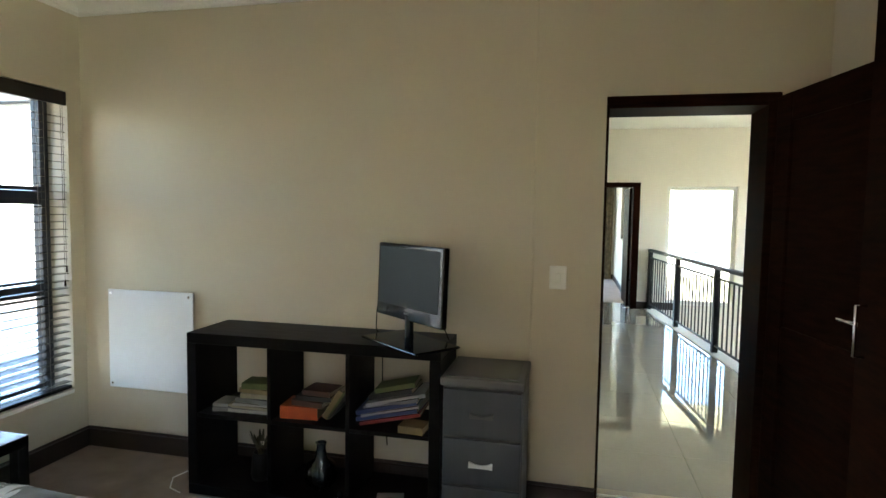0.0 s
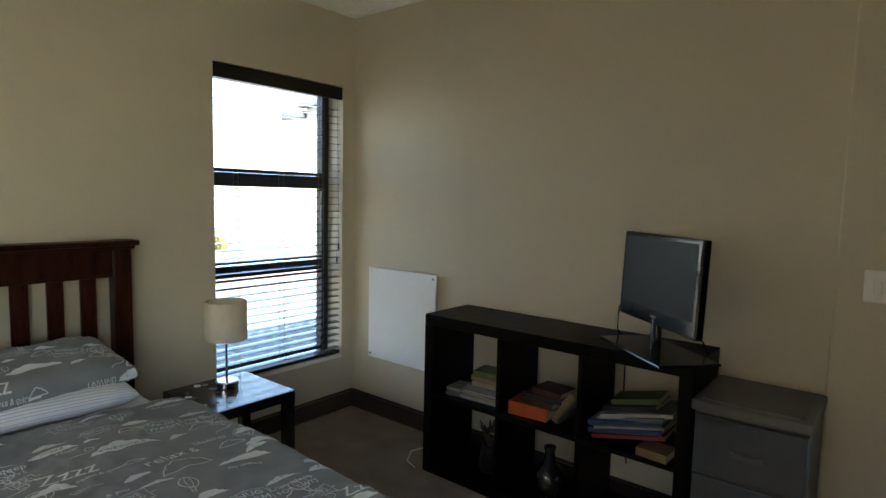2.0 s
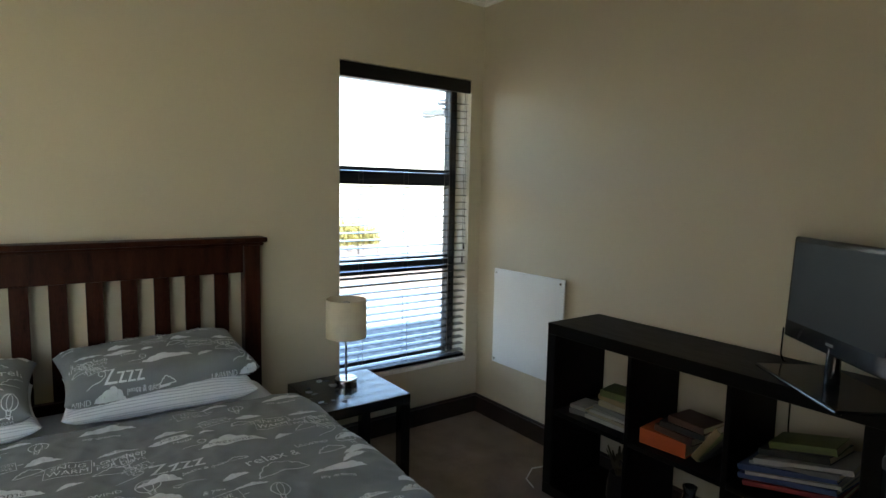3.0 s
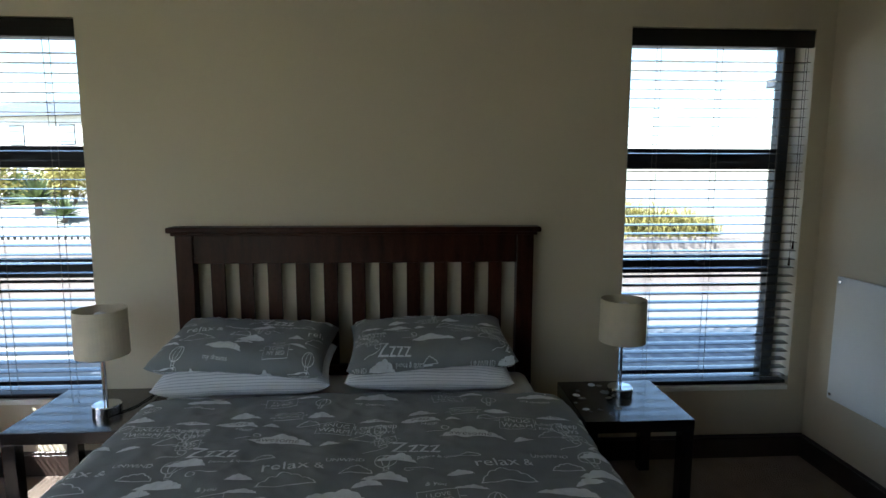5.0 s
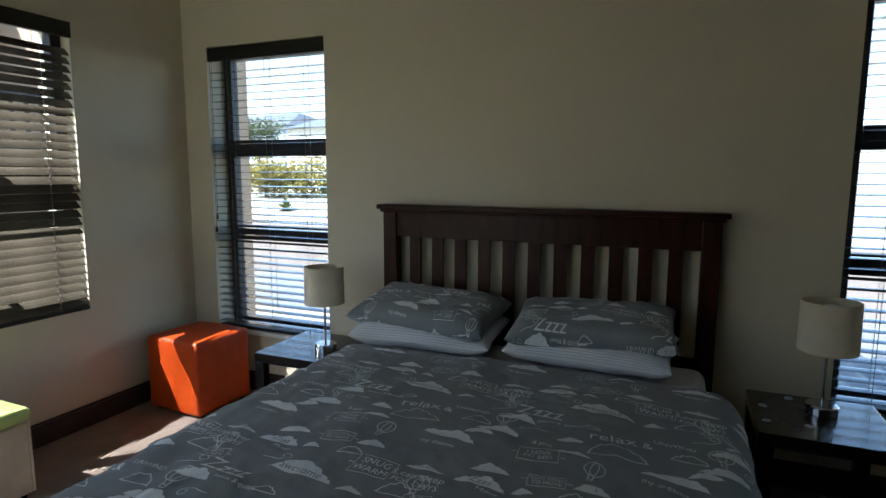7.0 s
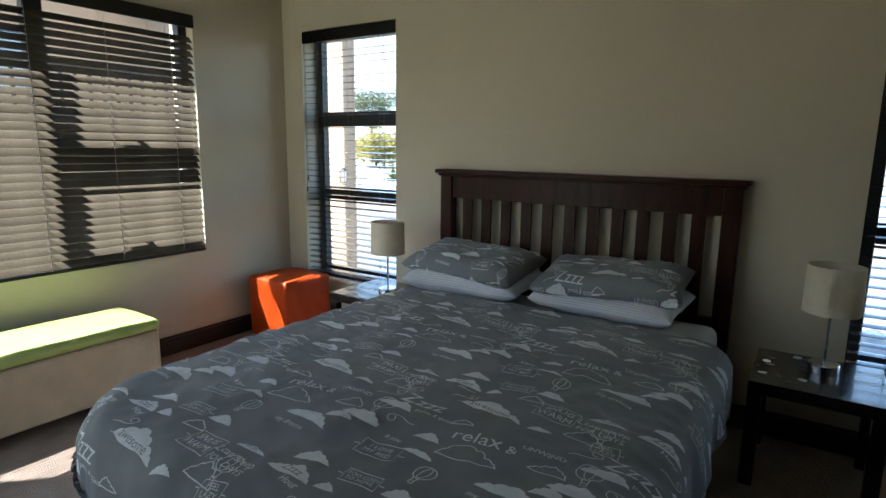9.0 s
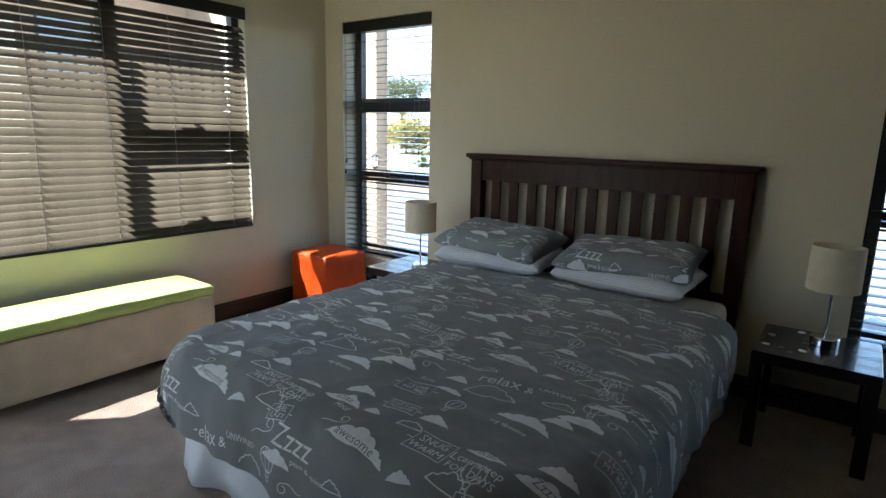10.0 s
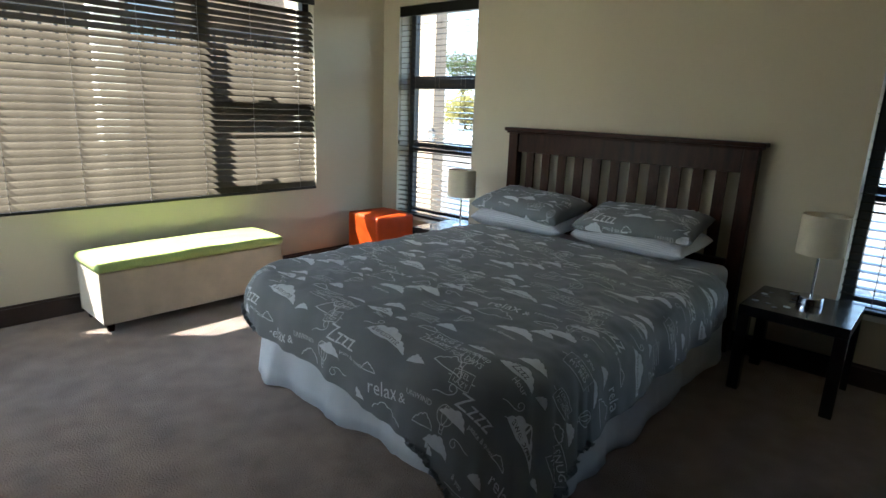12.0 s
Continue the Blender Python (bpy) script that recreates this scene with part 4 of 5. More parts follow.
# ---- television on the shelf ----
tv = thing("television", -0.212, 2.94, SH, "small black flat-screen television, turned towards the bed", "television", rz=-39)
bm = bmesh.new()
box(bm, -0.225, 0.225, -0.125, 0.125, 0.0, 0.012, 0.006, 2)
part("foot", bm, M_TVBLACK, tv, "glossy black glass foot")
bm = bmesh.new()
cyl(bm, 0.022, 0.020, 0.016, 0.13, 20)
part("neck", bm, M_TVBLACK, tv, smooth=False)
TVM = Matrix.Translation((0, 0, 0.106)) @ pose(0, 0, 0, -2)
bm = bmesh.new()
box(bm, -0.258, 0.262, -0.018, 0.016, 0, 0.352, 0.008, 3, TVM)
box(bm, -0.15, 0.15, 0.016, 0.040, 0.05, 0.27, 0.012, 2, TVM)
part("casing", bm, M_TVBLACK, tv)
bm = bmesh.new()
box(bm, -0.240, 0.236, -0.0195, -0.0178, 0.060, 0.334, 0, 1, TVM)
part("screen", bm, M_SCREEN, tv, "matt dark grey screen, switched off")
bm = bmesh.new()
box(bm, -0.018, 0.018, -0.0195, -0.0178, 0.028, 0.036, 0, 1, TVM)
part("badge", bm, M_GREYLID, tv, "small grey maker's badge")
bm = bmesh.new()
tube(bm, [(-0.40, 3.03, 0.96), (-0.415, 3.06, 0.86), (-0.43, 3.12, 0.82), (-0.43, 3.206, 0.80), (-0.43, 3.208, 0.55), (-0.40, 3.206, 0.20)], 0.003, 6)
tube(bm, [(-0.10, 2.95, 0.94), (-0.05, 2.99, 0.87), (-0.04, 3.06, 0.80), (-0.052, 3.17, 0.60), (-0.05, 3.205, 0.15)], 0.003, 6)
tagged(new("television_cable", mesh_of("television_cable", bm, M_TVBLACK, True)), "thin black cables hanging behind the shelf", "cable")

# ---- plastic drawer unit ----
du = thing("drawer_unit", 0.156, 2.985, 0, "grey plastic drawer tower with a flat lid, beside the shelf", "drawer unit")
bm = bmesh.new()
box(bm, -0.176, 0.176, -0.165, 0.185, 0.03, 0.672, 0.006)
part("frame", bm, M_GREYLID, du)
for k, (z0, z1) in enumerate(((0.035, 0.228), (0.238, 0.442), (0.452, 0.662))):
    bm = bmesh.new()
    box(bm, -0.171, 0.171, -0.185, -0.166, z0, z1, 0.006)
    dr = part("drawer", bm, M_GREYPLASTIC, du)
    zc = (z0 + z1) / 2 - 0.005
    bm = bmesh.new()
    for k2 in range(12):                    # a flat bow-tie pull, wider at its ends
        x0, x1 = -0.052 + 0.104 * k2 / 12, -0.052 + 0.104 * (k2 + 1) / 12
        hh = 0.006 + 0.008 * (abs(x0 + x1) / 0.104) ** 2
        sag = -0.006 * (1 - (abs(x0 + x1) / 0.104) ** 2)
        box(bm, x0, x1, -0.196, -0.184, zc - hh + sag, zc + hh + sag)
    part("handle", bm, M_PLASTICW if k < 2 else M_GREYLID, dr, "moulded plastic pull")
bm = bmesh.new()
box(bm, -0.184, 0.184, -0.195, 0.190, 0.672, 0.712, 0.010, 3)
box(bm, -0.155, 0.155, -0.165, 0.160, 0.710, 0.718, 0.004, 2)
part("lid", bm, M_GREYLID, du, "paler grey plastic lid with a raised panel")
for sx in (-1, 1):
    for sy in (-1, 1):
        bm = bmesh.new()
        cyl(bm, 0.018, 0.022, 0, 0.032, 14, Matrix.Translation((sx * 0.15, sy * 0.14, 0)))
        part("foot", bm, M_GREYPLASTIC, du)

# ---- wall panel heater ----
ph = thing("panel_heater", -1.815, YN - 0.028, 0.665, "thin white square panel heater screwed to the wall", "heater")
bm = bmesh.new()
box(bm, -0.278, 0.278, -0.006, 0.006, -0.287, 0.287, 0.004)
part("panel", bm, M_PANEL, ph)
for sx in (-1, 1):
    for sz in (-1, 1):
        bm = bmesh.new()
        cyl(bm, 0.007, 0.007, -0.004, 0.034, 12, Matrix.Translation((sx * 0.255, 0, sz * 0.262)) @ pose(0, 0, 0, -90) @ Matrix.Translation((0, 0, -0.006)))
        part("screw", bm, M_CHROME, ph)
bm = bmesh.new()
tube(bm, [(-1.42, 3.19, 0.012), (-1.46, 3.10, 0.006), (-1.50, 2.96, 0.006), (-1.44, 2.86, 0.006), (-1.36, 2.83, 0.006)], 0.0035, 6)
tagged(new("heater_cable", mesh_of("heater_cable", bm, M_PLASTICW, True)), "white power cable lying on the carpet", "cable")

# ---- storage bench and ottoman ----
be = thing("storage_bench", -0.388, -0.898, 0, "cream suede storage bench with a lime green padded lid", "bench")
bm = bmesh.new()
box(bm, -0.56, 0.56, -0.190, 0.190, 0.045, 0.345, 0.012, 3)
part("body", bm, M_CREAM, be)
bm = bmesh.new()
vs = box(bm, -0.575, 0.575, -0.200, 0.200, 0.345, 0.405, 0.028, 4)
bmesh.ops.subdivide_edges(bm, edges=[e for e in bm.edges if e.calc_length() > 0.2], cuts=10, use_grid_fill=True)
for v in bm.verts:
    if v.co.z > 0.385:
        v.co.z += 0.022 * max(0, 1 - (v.co.x / 0.575) ** 4) * max(0, 1 - (v.co.y / 0.2) ** 2) + 0.004 * noise.noise((v.co.x * 6, v.co.y * 8, 0))
part("lid", bm, M_GREEN, be, "lime green padded lid", smooth=True)
for s in (-1, 1):
    for u in (-1, 1):
        bm = bmesh.new()
        tube(bm, [(s * 0.559, u * 0.189, 0.05), (s * 0.559, u * 0.189, 0.345)], 0.004, 6)
        part("piping", bm, M_CREAM, be)
for sx in (-1, 1):
    for sy in (-1, 1):
        bm = bmesh.new()
        cyl(bm, 0.020, 0.026, 0, 0.046, 4, Matrix.Translation((sx * 0.52, sy * 0.155, 0)) @ pose(0, 0, 0, 0, 0, 45))
        part("leg", bm, M_DARKWOOD, be, "short dark wooden leg")

ot = thing("ottoman", -1.985, -0.872, 0, "bright orange leatherette cube ottoman below the window corner", "ottoman", rz=-2.5)
bm = bmesh.new()
box(bm, -0.194, 0.194, -0.194, 0.194, 0.014, 0.428, 0.022, 4)
bmesh.ops.subdivide_edges(bm, edges=[e for e in bm.edges if e.calc_length() > 0.2], cuts=14, use_grid_fill=True)
for v in bm.verts:
    x, y, z = v.co
    if z > 0.42:
        v.co.z += 0.016 * max(0, 1 - (x / 0.194) ** 2) * max(0, 1 - (y / 0.194) ** 2)
part("body", bm, M_ORANGE, ot, smooth=True)
for v in ot.children[0].data.vertices:      # soft dents and a slack cover
    x, y, z = v.co
    n = 0.006 * noise.noise((x * 9, y * 9, z * 7)) + 0.003 * noise.noise((x * 24, y * 24, z * 14 + 3))
    v.co.x += n if abs(x) > 0.17 else 0
    v.co.y += n if abs(y) > 0.17 else 0
for sx in (-1, 1):
    for sy in (-1, 1):
        bm = bmesh.new()
        cyl(bm, 0.018, 0.018, 0, 0.016, 12, Matrix.Translation((sx * 0.15, sy * 0.15, 0)))
        part("foot", bm, M_IRON, ot)


# ---- the landing beyond the doorway ----
HY0, HY1, HX0, HX1, HXR = YN + 0.20, 9.45, -0.6, 2.34, 4.6
FD = (0.76, 1.495, 0.0, 1.885)             # far doorway
FW_ = (1.885, 2.86, 0.09, 1.85)           # far window
bm = bmesh.new()
wall_boxes(bm, "x", -2.6, HXR + 0.2, HY1, HY1 + 0.15, -3.2, 2.9, [FD, FW_])
structure("landing_wall_far", bm, M_HALL, "pale cream landing wall with a doorway and a tall window", "wall")
bm = bmesh.new()
wall_boxes(bm, "y", HY0, HY1, HX0 - 0.15, HX0, -0.2, 2.9, [])
structure("landing_wall_west", bm, M_HALL, "plain cream landing wall", "wall")
SIDE = (5.8, 8.2, 0.7, 2.3)
bm = bmesh.new()
wall_boxes(bm, "y", HY0 - 1.0, HY1, HXR, HXR + 0.2, -3.2, 2.9, [SIDE])
structure("landing_wall_east", bm, M_HALL, "cream stairwell wall with a wide window opening", "wall")
bm = bmesh.new()
box(bm, 2.2, HXR, HY0 - 0.35, HY0 - 0.2, -3.2, 2.9)
structure("stairwell_wall_south", bm, M_HALL, "plain cream stairwell wall", "wall")
bm = bmesh.new()
box(bm, -2.6, HXR, HY0 - 0.2, HY1 + 4.2, 2.70, 2.9)
structure("landing_ceiling", bm, M_WHITE, "white landing ceiling", "ceiling")
bm = bmesh.new()
box(bm, HX0, HX1 + 0.1, HY0 - 0.2, HY1 + 0.15, -0.25, -0.006)
EDGE = (Vector((2.31, 4.6, 0)), Vector((1.745, 9.43, 0)))        # the stairwell's edge, just beyond the railing
EDGE_N = Vector((EDGE[1].y - EDGE[0].y, EDGE[0].x - EDGE[1].x, 0)).normalized()


def cut_at_edge(bm, shift=Vector()):
    """Take away what lies beyond the stairwell's edge."""
    r = bmesh.ops.bisect_plane(bm, geom=bm.verts[:] + bm.edges[:] + bm.faces[:], plane_co=EDGE[0] - shift, plane_no=EDGE_N, clear_outer=True)
    bmesh.ops.edgeloop_fill(bm, edges=[e for e in r["geom_cut"] if isinstance(e, bmesh.types.BMEdge)])


cut_at_edge(bm)
structure("landing_slab", bm, M_GROUT, "grout bed below the polished tiles", "floor")
bm = bmesh.new()
box(bm, HX1, HXR, HY0 - 0.2, HY1, -3.3, -3.15)
structure("stairwell_floor", bm, M_TILE, "polished lower floor of the stairwell", "floor")
bm = bmesh.new()
box(bm, FD[1], 2.05, HY1 - 0.018, HY1, 0.0, 0.11, 0.003, 1)
structure("landing_baseboard", bm, M_SKIRT, "dark skirting board on the landing", "skirting")

fr = tagged(new("door_2"), "dark wooden door frame with its door standing open", "door", "", "structure")
bm = bmesh.new()
for x0, x1 in ((FD[0] - 0.07, FD[0] + 0.02), (FD[1] - 0.09, FD[1] + 0.01)):
    box(bm, x0, x1, HY1 - 0.02, HY1 + 0.17, 0, FD[3] + 0.02, 0.004, 1)
box(bm, FD[0] + 0.02, FD[1] - 0.09, HY1 - 0.02, HY1 + 0.17, FD[3] - 0.05, FD[3] + 0.02, 0.004, 1)
part("door_frame", bm, M_DARKWOOD, fr)
bm = bmesh.new()
box(bm, FD[1] - 0.13, FD[1] - 0.092, HY1 + 0.17, HY1 + 0.90, 0.01, FD[3] - 0.055, 0.004, 1, Matrix.Translation((FD[1] - 0.1, HY1 + 0.17, 0)) @ pose(0, 0, 0, 0, 0, 1) @ Matrix.Translation((0.1 - FD[1], -HY1 - 0.17, 0)))
lf = part("door_leaf", bm, M_DARKWOOD, fr)
# the room beyond the far doorway
bm = bmesh.new()
box(bm, -2.6, HX1, HY1 + 0.15, HY1 + 4.0, -0.2, 0)
structure("far_room_floor", bm, mat("pale_carpet", (0.55, 0.44, 0.37), 0.95, vary=0.1, scale=6, fine=300, bump=0.7, depth=0.004), "pale pinkish carpet of the far room", "carpet")
R2 = (-1.9, 1.11, 0.12, 2.2)
R3 = (10.6, 11.9, 0.95, 2.0)
RE = 1.44                                # the far room's east wall
bm = bmesh.new()
wall_boxes(bm, "x", -2.6, RE + 0.2, HY1 + 4.0, HY1 + 4.2, -0.2, 2.9, [R2])
structure("far_room_wall_north", bm, M_HALL, "cream wall of the far room with a curtained window", "wall")
bm = bmesh.new()
wall_boxes(bm, "y", HY1 + 0.15, HY1 + 4.0, RE, RE + 0.2, -0.2, 2.9, [R3])
wall_boxes(bm, "y", HY1 + 0.15, HY1 + 4.0, -2.75, -2.6, -0.2, 2.9, [])
structure("far_room_wall_east", bm, M_HALL, "cream side wall of the far room with a small window", "wall")
bm = bmesh.new()
box(bm, -2.6, RE, HY1 + 3.98, HY1 + 4.0, 0, 0.1, 0.003, 1)
box(bm, RE - 0.018, RE, HY1 + 0.95, HY1 + 3.98, 0, 0.1, 0.003, 1)
structure("far_room_baseboard", bm, M_SKIRT, "dark skirting board of the far room", "skirting")
window("window_5", "x", *R2, HY1 + 4.08, 1, [(1.2, 1.28)], [(-0.6, -0.54)], "dark framed window of the far room")
window("window_6", "y", *R3, RE + 0.08, 1, [], [], "small dark framed window in the far room")
bl = blind(RE + 0.035, (R3[0] + R3[1]) / 2, 90, R3[1] - R3[0], 2.0, 0.95, 15, (-0.3, 0.3), "dark venetian blind in a small window of the far room")


def curtain(x0, x1, y, label):
    bm = bmesh.new()
    cols = []
    n = 60
    for k in range(n + 1):
        t = k / n
        x = x0 + (x1 - x0) * t
        cols.append([bm.verts.new((x + 0.01 * math.sin(k * 0.5 + z), y - 0.05 + 0.035 * math.sin(k * 0.75) * (0.6 + 0.2 * z) + 0.012 * noise.noise((k * 0.2, z, 0)), z)) for z in (0.02, 0.7, 1.4, 2.2)])
    for a, b in zip(cols, cols[1:]):
        for j in range(3):
            bm.faces.new((a[j], b[j], b[j + 1], a[j + 1]))
    tagged(new("curtain", mesh_of("curtain", bm, M_CURTAIN, True)), label, "curtain")


curtain(1.08, 1.39, HY1 + 3.90, "brown patterned curtain gathered beside the far window")

window("window_4", "x", *FW_, HY1 + 0.06, 1, [], [], "tall pale framed landing window")
for o in list(bpy.data.objects):
    if o.parent and o.parent.name == "window_4" and o.data.materials[0] is M_ALU:
        o.data.materials[0] = M_WHITE
window("window_7", "y", *SIDE, HXR + 0.08, 1, [(1.3, 1.36)], [(6.97, 7.03)], "wide dark framed stairwell window")

# railing along the stairwell
RA, RB = Vector((2.24, 4.6, 0)), Vector((1.675, 9.43, 0))
rl = thing("railing", RA.x, RA.y, 0, "black iron balustrade with a flat handrail along the stairwell", "railing")
d = (RB - RA)
run = d.length
ang = math.degrees(math.atan2(d.y, d.x))
rl.matrix_world = pose(RA.x, RA.y, 0, 0, 0, ang)


def rail_box(nm, x0, x1, w, z0, z1, label=""):
    bm = bmesh.new()
    box(bm, x0, x1, -w / 2, w / 2, z0, z1, 0.003, 1)
    part(nm, bm, M_IRON, rl, label)


rail_box("handrail", 0, run, 0.062, 0.875, 0.912)
rail_box("upper_bar", 0, run, 0.022, 0.775, 0.795)
rail_box("lower_bar", 0, run, 0.022, 0.075, 0.095)
for s in [run - 0.03 - 1.34 * i for i in range(4)]:
    rail_box("post", s - 0.028, s + 0.028, 0.056, 0, 0.875)
bm = bmesh.new()
box(bm, -0.0065, 0.0065, -0.0065, 0.0065, 0.095, 0.775)
me = mesh_of("baluster", bm, M_IRON)
s = 0.06
while s < run - 0.05:
    o = new("baluster", me)
    o.parent = rl
    o.matrix_local = pose(s, 0, 0)
    s += 0.118
bm = bmesh.new()
box(bm, 0, run, -0.09, 0.06, -0.0055, 0.012, 0.003, 1)
kb = structure("stairwell_kerb", bm, M_WHITE, "white stone strip under the railing", "kerb")
kb.matrix_world = rl.matrix_world.copy()

# polished tiles
TS = 0.60
bm = bmesh.new()
box(bm, 0.0010, TS - 0.0010, 0.0010, TS - 0.0010, -0.010, 0, 0.0008, 1)
tile = mesh_of("tile", bm, M_TILE)
slab = tagged(new("landing_floor"), "large polished cream porcelain floor tiles", "tile floor", "", "structure")
for i in range(5):
    for j in range(11):
        x, y = -0.60 + i * TS, HY0 - 0.08 + j * TS
        if x + TS > HX1 + 0.09 or y + TS > HY1 + 0.6:
            continue
        me = tile
        side = [(Vector((x + a, y + b, 0)) - EDGE[0]).dot(EDGE_N) for a in (0, TS) for b in (0, TS)]
        if min(side) > -0.02:
            continue
        if max(side) > 0:
            bm = bmesh.new()
            box(bm, 0.0010, TS - 0.0010, 0.0010, TS - 0.0010, -0.010, 0, 0.0008, 1)
            cut_at_edge(bm, Vector((x, y, 0)))
            me = mesh_of("tile", bm, M_TILE)
        o = new("tile", me)
        o.parent = slab
        o.matrix_local = pose(x, y, 0.0, random.uniform(-0.03, 0.03), random.uniform(-0.03, 0.03), 0)

# ---- outdoors ----
M_SAND = mat("dry_ground", (0.17, 0.155, 0.09), 0.95, vary=0.15, scale=0.4, fine=6, bump=0.3, depth=0.02)
M_PAVE = mat("pale_paving", (0.20, 0.19, 0.165), 0.9, vary=0.08, scale=0.8, fine=12, bump=0.2, depth=0.01)
M_ROAD = mat("asphalt", (0.10, 0.10, 0.105), 0.9, vary=0.15, scale=1.0, fine=30, bump=0.3, depth=0.01)
M_RENDER = mat("white_render", (0.58, 0.55, 0.49), 0.85, vary=0.04, scale=0.8, fine=40, bump=0.2)
M_PINK = mat("pinkish_plaster", (0.30, 0.22, 0.155), 0.85, vary=0.05, scale=1.5, fine=60, bump=0.2)
M_ROOF = mat("grey_roof_sheet", (0.062, 0.070, 0.085), 0.5, vary=0.1, scale=2, fine=20, bump=0.1)
M_BLUEGREY = mat("blue_grey_render", (0.34, 0.40, 0.48), 0.8, vary=0.06, scale=1)
M_LEAF = mat("leaf_green", (0.075, 0.10, 0.035), 0.55, vary=0.35, scale=3, bump=0.0, through_light=0.35)
M_LEAFY = mat("leaf_yellow_green", (0.30, 0.26, 0.085), 0.6, vary=0.3, scale=3, bump=0.0, through_light=0.35)
# Opaque panes: the reflected sky is put into their base colour.
M_PANE = mat("window_glass_sky", (0.20, 0.25, 0.30), 0.12, vary=0.05, scale=0.5, bump=0.0)
M_BARK = mat("bark", (0.16, 0.12, 0.09), 0.9, vary=0.25, scale=8, bump=0.5, depth=0.01)

bm = bmesh.new()
box(bm, -700, 700, -700, 700, -3.6, -3.3)
structure("ground", bm, M_SAND, "dry pale ground reaching the horizon", "ground")
bm = bmesh.new()
box(bm, -15.0, -2.6, -14, 16, -3.3, -3.2, 0.02, 1)
structure("driveway", bm, M_PAVE, "sunlit pale paved yard", "paving")
bm = bmesh.new()
box(bm, -20.5, -15.0, -60, 60, -3.29, -3.18)
structure("road", bm, M_ROAD, "grey asphalt street", "road")
# garden bank across the street, held by a low wall
bm = bmesh.new()
box(bm, -21.0, -20.7, -40, 40, -3.3, -0.95, 0.03, 1)
gw = structure("garden_wall", bm, mat("grey_concrete", (0.17, 0.145, 0.135), 0.9, vary=0.08, scale=1.0, fine=30, bump=0.2), "low grey garden wall with spikes across the street", "wall")
bm = bmesh.new()
for k in range(110):
    y = -20 + k * 0.22
    box(bm, -20.88, -20.82, y, y + 0.06, -0.95, -0.80)
box(bm, -20.87, -20.83, -20, 4.2, -0.86, -0.83)
part("spikes", bm, M_IRON, gw, "row of short black spikes")


def bank_height(x, y):
    t = min(1.0, max(0.0, (-20.9 - x) / 5.0))
    return -1.0 + 0.95 * t + max(0.0, -26 - x) * 0.012 + 0.06 * noise.noise((x * 0.3, y * 0.3, 0))


bm = bmesh.new()
g = [[bm.verts.new((-20.9 - 1.6 * i, -60 + 3 * j, bank_height(-20.9 - 1.6 * i, -60 + 3 * j))) for j in range(41)] for i in range(40)]
for i in range(39):
    for j in range(40):
        bm.faces.new((g[i][j], g[i + 1][j], g[i + 1][j + 1], g[i][j + 1]))
structure("garden_bank", bm, M_PAVE, "pale sunlit garden bank", "ground", True)


def agave(x, y, z, size, label, n=46, material=M_LEAF, droop=0.25, category="plant"):
    """A rosette of long tapered leaves."""
    root = thing("agave_plant", x, y, z, label, category)
    rnd = random.Random(int(abs(x * 31 + y * 17)))
    bm = bmesh.new()
    for k in range(n):
        a = k * 2.39996
        e = radians(8 + 75 * (k / n) + rnd.uniform(-6, 6))
        l = size * rnd.uniform(0.8, 1.1)
        w = 0.085 * size
        prev = None
        for s in range(6):
            t = s / 5
            r, h = l * t * math.cos(e), l * t * math.sin(e) - droop * l * t * t * math.cos(e)
            ww = w * (1 - t) ** 0.6 * (0.6 + 0.8 * t if t < 0.4 else 1)
            c = Vector((r * math.cos(a), r * math.sin(a), h + 0.1 * size))
            o = Vector((-math.sin(a), math.cos(a), 0)) * ww
            cur = (bm.verts.new(c - o), bm.verts.new(c - Vector((0, 0, ww * 0.5))), bm.verts.new(c + o))
            if prev:
                bm.faces.new((prev[0], prev[1], cur[1], cur[0]))
                bm.faces.new((prev[1], prev[2], cur[2], cur[1]))
            prev = cur
    part("leaves", bm, material, root, smooth=True)
    bm = bmesh.new()
    lathe(bm, [(0.13 * size, -0.9), (0.10 * size, 0.0), (0.07 * size, 0.15 * size), (0.0, 0.2 * size)], 10)
    part("stem", bm, M_BARK, root)


